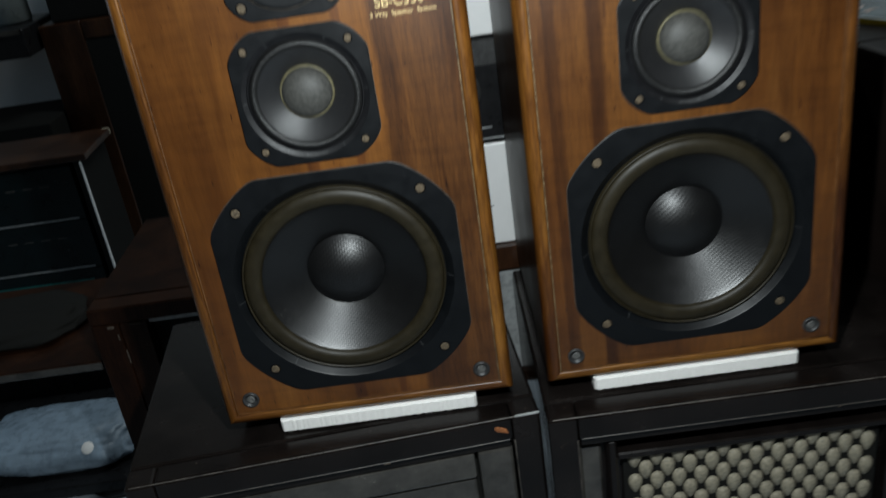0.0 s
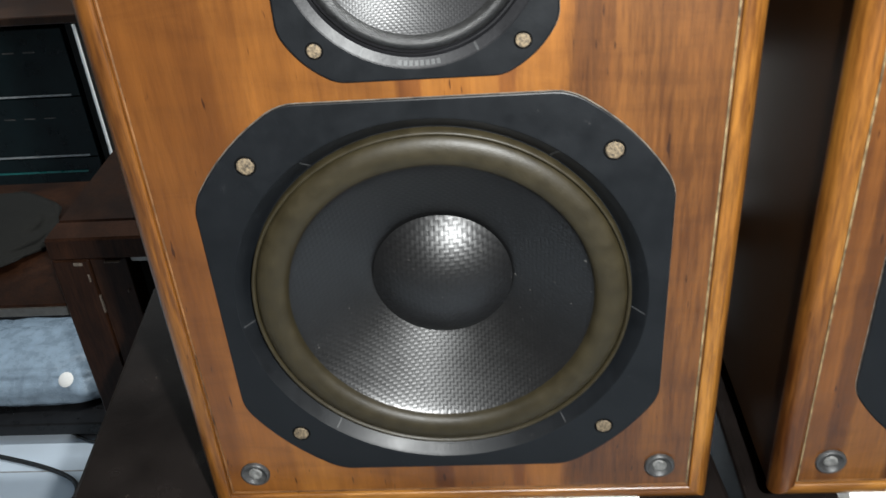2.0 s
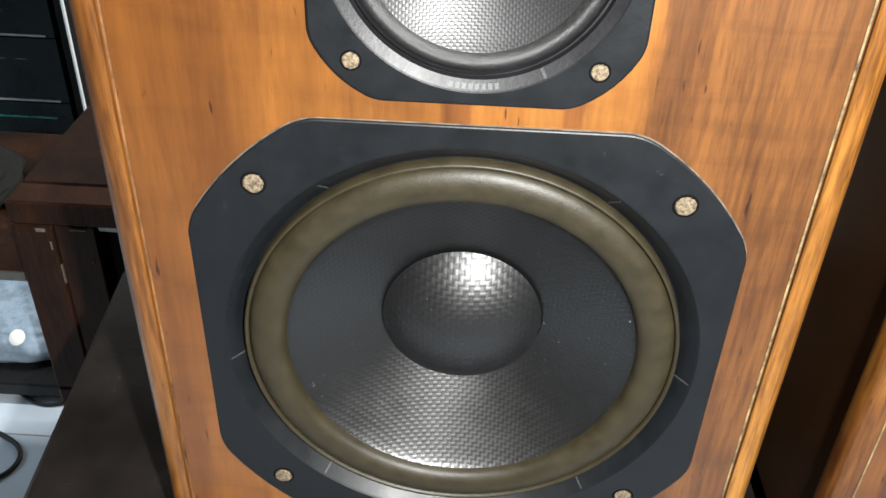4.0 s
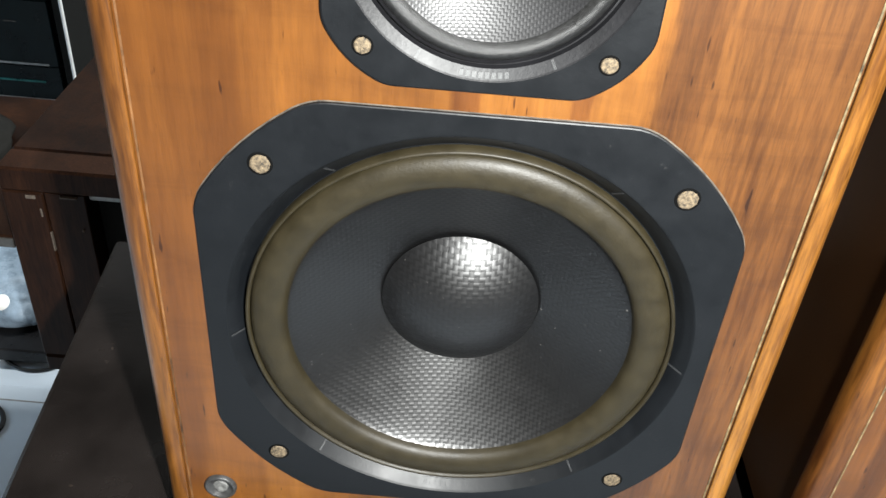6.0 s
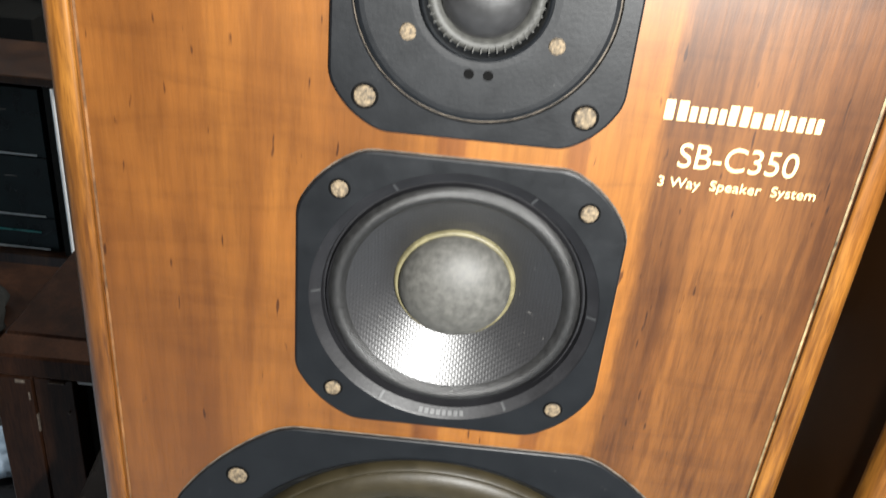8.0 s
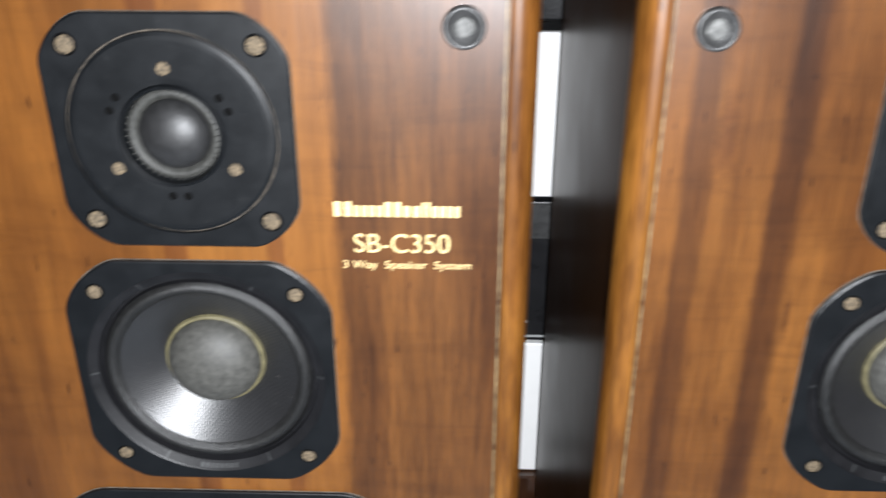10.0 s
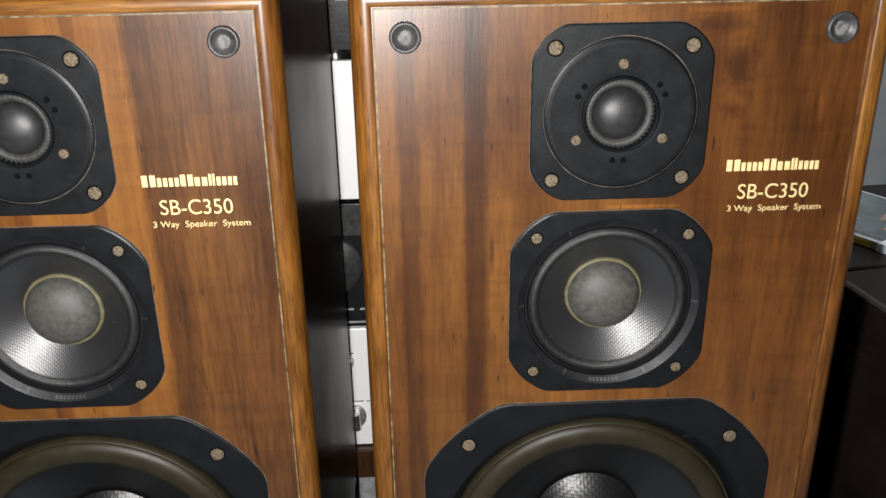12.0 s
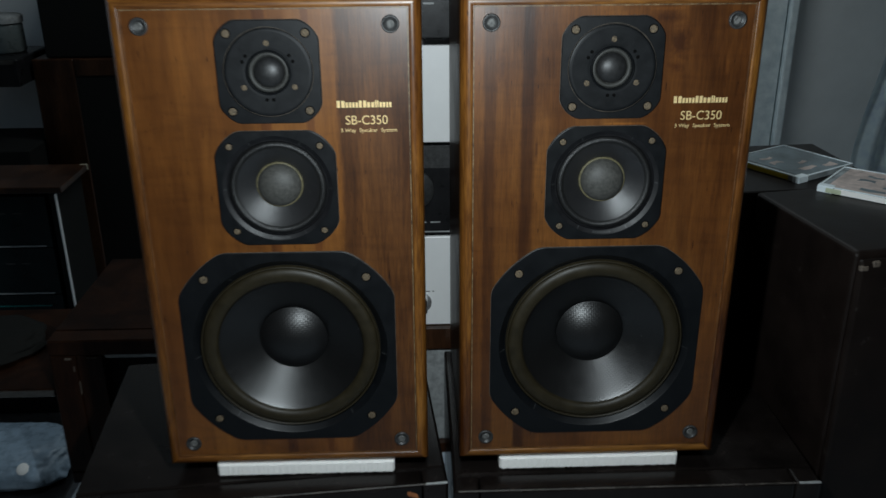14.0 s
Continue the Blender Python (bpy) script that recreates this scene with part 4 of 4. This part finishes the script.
board = thing("black_board", -1.17, 0.860, FLOOR, "low black board under a plastic bag", "board")
part("body", box(-0.40, 0.225, 0.0, 0.43, 0.014, 0.045, 0.003, 1), "black", board)
for x in (-0.3, 0.15):
    part("batten", box(x - 0.02, x + 0.02, 0.03, 0.29, 0.0, 0.0138), "black", board)
white = thing("white_panel", -1.15, 0.30, FLOOR + 0.001, "white panel lying on the floor", "panel")
part("body", box(-0.60, 0.50, -0.60, 0.50, 0.0, 0.012, 0.002, 1), "tile", white)
part("joint", box(-0.60, 0.50, 0.462, 0.465, 0.0122, 0.0126), "grout", white)


def plastic_bag():
    bm = bmesh.new()
    bmesh.ops.create_icosphere(bm, subdivisions=5, radius=1.0)
    for v in bm.verts:
        p = v.co.copy()
        n = noise.fractal(p * 1.6, 1.0, 2.2, 4) * 0.13 + noise.ridged_multi_fractal(p * 2.3 + Vector((4, 1, 2)), 1.0, 2.0, 4, 1.0, 2.0) * 0.035
        q = Vector([math.copysign(abs(c) ** 0.68, c) for c in p]) * (1 + n)
        v.co = Vector((q.x * 0.205, q.y * 0.100 + 0.25 * max(q.z, 0) * 0.1, max(q.z, -0.80) * 0.052))
    low = min(v.co.z for v in bm.verts)
    for v in bm.verts:
        v.co.z -= low
    ob = thing("plastic_bag", -1.155, 1.005, -0.005, "crumpled bluish white plastic bag with a white sticker", "plastic bag")
    part("film", smooth(bm), "bag", ob)
    part("sticker", lathe([(0.016, 0.0), (0.015, 0.001), (0, 0.0015)], 14), "foam", ob, "small white sticker", at=(0.105, -0.086, 0.066), turn=(-50, 0, 0))


plastic_bag()

rack = thing("hifi_rack", -1.315, 1.30, FLOOR, "dark wooden rack with decks behind glass", "rack")
part("top_board", box(-0.34, 0.330, -0.006, 0.21, 0.672 - FLOOR, 0.690 - FLOOR, 0.003, 2), "brown", rack)
part("base_board", box(-0.34, 0.315, -0.006, 0.21, 0.255 - FLOOR, 0.285 - FLOOR, 0.003, 2), "brown", rack)
for sx in (-0.33, 0.300):
    part("side_panel", box(sx - 0.008, sx + 0.008, 0.002, 0.20, 0.2855 - FLOOR, 0.6715 - FLOOR), "cloth", rack)
part("back_board", box(-0.32, 0.288, 0.190, 0.20, 0.2855 - FLOOR, 0.6715 - FLOOR), "cloth", rack)
part("worn_tip", box(0.308, 0.3305, 0.196, 0.2105, 0.6715 - FLOOR, 0.6906 - FLOOR, 0.003, 1), "scale", rack, "pale worn corner")
# added black panel, standing in for the dark space below the base board
part("skirt", box(-0.33, 0.308, 0.0, 0.015, 0.0, 0.2545 - FLOOR), "black", rack)
part("door_edge", box(0.3100, 0.3145, -0.008, 0.0015, 0.290 - FLOOR, 0.670 - FLOOR, 0.0015, 1), "alu", rack, "bright metal door edge")
for x in (-0.30, 0.28):
    part("leg", box(x - 0.025, x + 0.025, 0.02, 0.19, 0.0, 0.2545 - FLOOR), "black", rack)


def deck(z0, h, label, lit):
    d = thing("tape_deck", -1.330, 1.315, z0, label, "tape deck", group="decks in the rack")
    part("casing", box(-0.29, 0.29, 0.0105, 0.165, 0.0, h, 0.002, 1), "black", d)
    part("front_glass", box(-0.29, 0.29, 0.0, 0.010, 0.0, h, 0.002, 1), "glass", d)
    part("trim_strip", box(-0.285, 0.270, -0.003, 0.0, 0.003, 0.0065), "grey", d)
    if lit:
        part("teal_strip", box(-0.285, 0.255, -0.002, 0.0, h * 0.55, h * 0.55 + 0.004), "teal", d)
    else:
        for i in range(4):
            part("print_bar", box(0.06 + i * 0.045, 0.085 + i * 0.045, -0.001, 0.0, h * 0.66, h * 0.66 + 0.0035), "lowtrim", d)
    return d


deck(0.2860, 0.080, "black deck with a teal strip, in the rack", True)
deck(0.3665, 0.142, "black glass-fronted tape deck with pale trim, in the rack", False)
deck(0.5090, 0.150, "black glass-fronted tape deck with grey print, in the rack", False)

ts = thing("tall_speaker", -1.04, 1.88, FLOOR, "tall dark reddish wooden speaker against the wall", "speaker")
part("body", box(-0.21, 0.21, 0.012, 0.36, 0.0, 0.925 - FLOOR, 0.004, 1), "brown", ts)
part("front_frame", box(-0.21, -0.08, 0.0, 0.0115, 0.0, 0.925 - FLOOR, 0.003, 1), "brown", ts)
part("front_frame", box(-0.0795, 0.21, 0.0, 0.0115, 0.870 - FLOOR, 0.925 - FLOOR, 0.003, 1), "brown", ts)
part("grille", box(-0.0795, 0.21, 0.003, 0.0115, 0.0, 0.8695 - FLOOR), "cloth", ts)
bb = thing("black_box", -1.015, 1.90, 0.9255, "black equipment box on a tall wooden speaker", "box")
part("body", box(-0.195, 0.2, 0.0, 0.3, 0.0, 0.34, 0.006, 2), "cloth", bb)
ws = thing("black_shelf", -1.56, 1.80, 0.855, "black wall shelf with a jar on it", "shelf")
part("board", box(-0.30, 0.300, 0.0, 0.26, 0.0, 0.085, 0.004, 1), "black", ws)
part("bracket", box(-0.26, -0.22, 0.2605, 0.4985, 0.02, 0.06, 0.003, 1), "black", ws)
part("edge_strip", box(-0.30, 0.290, -0.004, -0.0005, 0.070, 0.084), "lowtrim", ws)
jar = thing("jar", -1.345, 1.95, 0.9405, "grey plastic jar on a black shelf", "jar")
part("body", lathe([(0, 0.0), (0.055, 0.0), (0.058, 0.006), (0.056, 0.085), (0.052, 0.092)], 32), "jar", jar, turn=(-90, 0, 0))
part("lid", lathe([(0.060, 0.093), (0.060, 0.112), (0.055, 0.117), (0, 0.117)], 32), "grey", jar, turn=(-90, 0, 0))
db = thing("dark_carton", -1.55, 1.76, FLOOR, "tall dark carton behind the rack", "carton")
part("body", box(-0.25, 0.295, 0.0, 0.3, 0.0, 0.660 - FLOOR, 0.003, 1), "cloth", db)


def cable(pts, r, label):
    cu = bpy.data.curves.new("cable", "CURVE")
    cu.dimensions, cu.bevel_depth, cu.bevel_resolution, cu.resolution_u = "3D", r, 3, 10
    s = cu.splines.new("NURBS")
    s.points.add(len(pts) - 1)
    for p, c in zip(s.points, pts):
        p.co = (*c, 1)
    s.order_u, s.use_endpoint_u = 4, True
    ob = new("cable", cu)
    cu.materials.append(M["cable"])
    return tagged(ob, label, "cable")


F = FLOOR + 0.0175
cable([(-1.40, 0.86, F), (-1.15, 0.80, F), (-1.02, 0.76, F), (-0.965, 0.72, F), (-0.97, 0.66, F), (-1.05, 0.62, F), (-1.2, 0.62, F), (-1.4, 0.68, F)], 0.0045, "black cable looping on a white panel")
cable([(-1.08, 0.90, FLOOR + 0.004), (-1.02, 0.85, FLOOR + 0.004), (-0.97, 0.845, FLOOR + 0.004), (-0.93, 0.87, FLOOR + 0.004), (-0.90, 0.93, FLOOR + 0.004)], 0.003, "thin black cable on the floor")


# ---- right: dark cabinets with disc cases ----
rc = thing("dark_cabinet", 0.517, 0.003, FLOOR, "dark brown cabinet with rounded worn corners", "cabinet", 9.7, group="dark cabinets beside the pair")
part("body", box(0.0, 0.46, 0.012, 0.255, 0.0, 1.0 - FLOOR, 0.006, 3), "darkbox", rc)
part("front_frame", box(0.0, 0.46, 0.0, 0.0115, 0.0, 0.992 - FLOOR, 0.005, 2), "darkbox", rc)
for x, z in ((0.004, 0.984 - FLOOR), (0.020, 0.988 - FLOOR)):
    part("chip", box(x - 0.004, x + 0.008, -0.001, 0.006, z - 0.006, z + 0.003, 0.002, 1), "chip", rc, "pale worn corner")
rb = thing("dark_cabinet", 0.679, 0.532, FLOOR, "dark brown cabinet behind, carrying a disc case", "cabinet", 4.4, group="dark cabinets beside the pair")
part("body", box(-0.29, 0.0, -0.250, 0.0, 0.0, 0.996 - FLOOR, 0.005, 2), "darkbox", rb)


def disc_case(x, y, z, yaw, w, d, label, stripe):
    c = thing("disc_case", x, y, z, label, "disc case", yaw, group="disc cases")
    part("tray", box(-w / 2, w / 2, -d / 2, d / 2, 0.0, 0.0090, 0.0012, 2), "case", c, "smoky clear tray")
    # clear lid rims standing a little above the printed cover
    for x0, x1, y0, y1 in ((-w / 2, w / 2, -d / 2, -d / 2 + 0.003), (-w / 2, w / 2, d / 2 - 0.003, d / 2), (-w / 2, -w / 2 + 0.003, -d / 2 + 0.003, d / 2 - 0.003), (w / 2 - 0.003, w / 2, -d / 2 + 0.003, d / 2 - 0.003)):
        part("rim", box(x0, x1, y0, y1, 0.0091, 0.0104, 0.0004, 1), "curtain", c, "bright clear plastic rim")
    part("cover", box(-w / 2 + 0.012, w / 2 - 0.004, -d / 2 + 0.004, d / 2 - 0.004, 0.0091, 0.0098), "cover_blue" if stripe == "yellow" else "paper", c, "printed cover")
    part("spine", box(-w / 2 - 0.0006, -w / 2 + 0.001, -d / 2 + 0.02, d / 2 - 0.004, 0.0015, 0.0080), stripe, c, "printed spine")
    if stripe == "foam":
        part("spine", box(-w / 2 + 0.024, w / 2 - 0.004, -d / 2 - 0.0008, -d / 2 + 0.004, 0.001, 0.0088), "foam", c, "white printed edge")
        part("label", box(-w / 2 + 0.012, -w / 2 + 0.034, -d / 2 - 0.0014, -d / 2 - 0.0009, 0.001, 0.0080), "label_green", c, "pale green label")
    for a, b, e, f in ((-0.030, 0.005, -0.045, -0.034), (-0.045, -0.020, 0.000, 0.012), (-0.038, -0.012, 0.026, 0.034), (0.020, 0.048, -0.052, -0.040), (0.0, 0.018, -0.020, -0.012)):
        bm = box(a, b, e, f, 0.0099, 0.0101)
        bmesh.ops.subdivide_edges(bm, edges=bm.edges[:], cuts=3, use_grid_fill=True)
        for v in bm.verts:
            v.co.x += 0.005 * noise.noise(v.co * 70.0)
            v.co.y += 0.006 * noise.noise(v.co * 60.0 + Vector((3, 5, 1)))
        part("cover_print", bm, "paper" if stripe == "yellow" else "cover_blue", c)
    part("tape", box(-w / 2 - 0.001, -w / 2 + 0.022, -d / 2 - 0.001, -d / 2 + 0.012, -0.0002, 0.0107, 0.001, 1), "curtain", c, "shiny corner tape")


disc_case(0.582, 0.394, 0.9962, 31, 0.137, 0.135, "clear disc case with yellow spine on a dark cabinet", "yellow")
disc_case(0.668, 0.243, 1.0002, -42, 0.165, 0.120, "pale disc case on a dark cabinet", "foam")

tr = thing("door_frame", 1.213, 2.25, FLOOR, "pale blue painted door frame against the wall", "door frame", kind="structure")
part("jamb", box(0.02, 0.10, 0.0, 0.0495, 0.0, 2.1, 0.006, 2), "trim", tr)
part("moulding", box(0.105, 0.135, -0.02, 0.0495, 0.0, 2.1, 0.006, 2), "trim", tr)


def curtain():
    bm = bmesh.new()
    n, rows = 60, 24
    grid = []
    for j in range(rows + 1):
        z = 0.15 + (TOP - 0.15) * j / rows
        line = []
        for i in range(n + 1):
            u = i / n
            line.append(bm.verts.new((1.560 + 0.40 * u - 0.04 * math.sin(j * 0.5), 2.02 + 0.016 * math.sin(u * 30 + 0.4 * math.sin(j * 0.6)), z)))
        grid.append(line)
    for a, b in zip(grid, grid[1:]):
        for i in range(n):
            bm.faces.new((a[i], a[i + 1], b[i + 1], b[i]))
    r = bmesh.ops.solidify(bm, geom=bm.faces[:], thickness=0.003)
    ob = part("curtain", smooth(bm), "curtain", None)
    tagged(ob, "pale blue hanging cloth with soft folds", "curtain")


curtain()


# ---- pieces ----
scale_mesh = None
pitch, rise = 0.0270, 0.0190
row = 0
z = LT - 0.092
while z > LT - 0.40:
    x = -gw + 0.014 + (pitch / 2 if row % 2 else 0.0)
    while x < gw - 0.010:
        where = (x, 0.0262, z)
        if scale_mesh is None:
            bm = bmesh.new()
            bmesh.ops.create_uvsphere(bm, u_segments=10, v_segments=6, radius=1.0)
            for v in bm.verts:
                k = 1.0 + 0.38 * v.co.z - 0.10 * v.co.z * v.co.z
                v.co = Vector((v.co.x * 0.0090 * k, min(0.0, v.co.y) * 0.0060 * (1.0 + 0.35 * v.co.z), v.co.z * 0.0150))
            scale_mesh = part("scale", smooth(bm), "scale", grille, at=where)
        else:
            again(scale_mesh, "scale", grille, where)
        x += pitch
    z -= rise
    row += 1

size = 0.40
tile = None
for i in range(int((X1 - X0) / size)):
    for j in range(int((Y1 - Y0) / size)):
        where = (X0 + size * (i + 0.5), Y0 + 0.05 + size * (j + 0.5), FLOOR - 0.004)
        if tile is None:
            tile = part("tile", box(-size / 2 + 0.0015, size / 2 - 0.0015, -size / 2 + 0.0015, size / 2 - 0.0015, 0.0, 0.004, 0.0008, 1), "tile", floor, at=where)
        else:
            again(tile, "tile", floor, where)
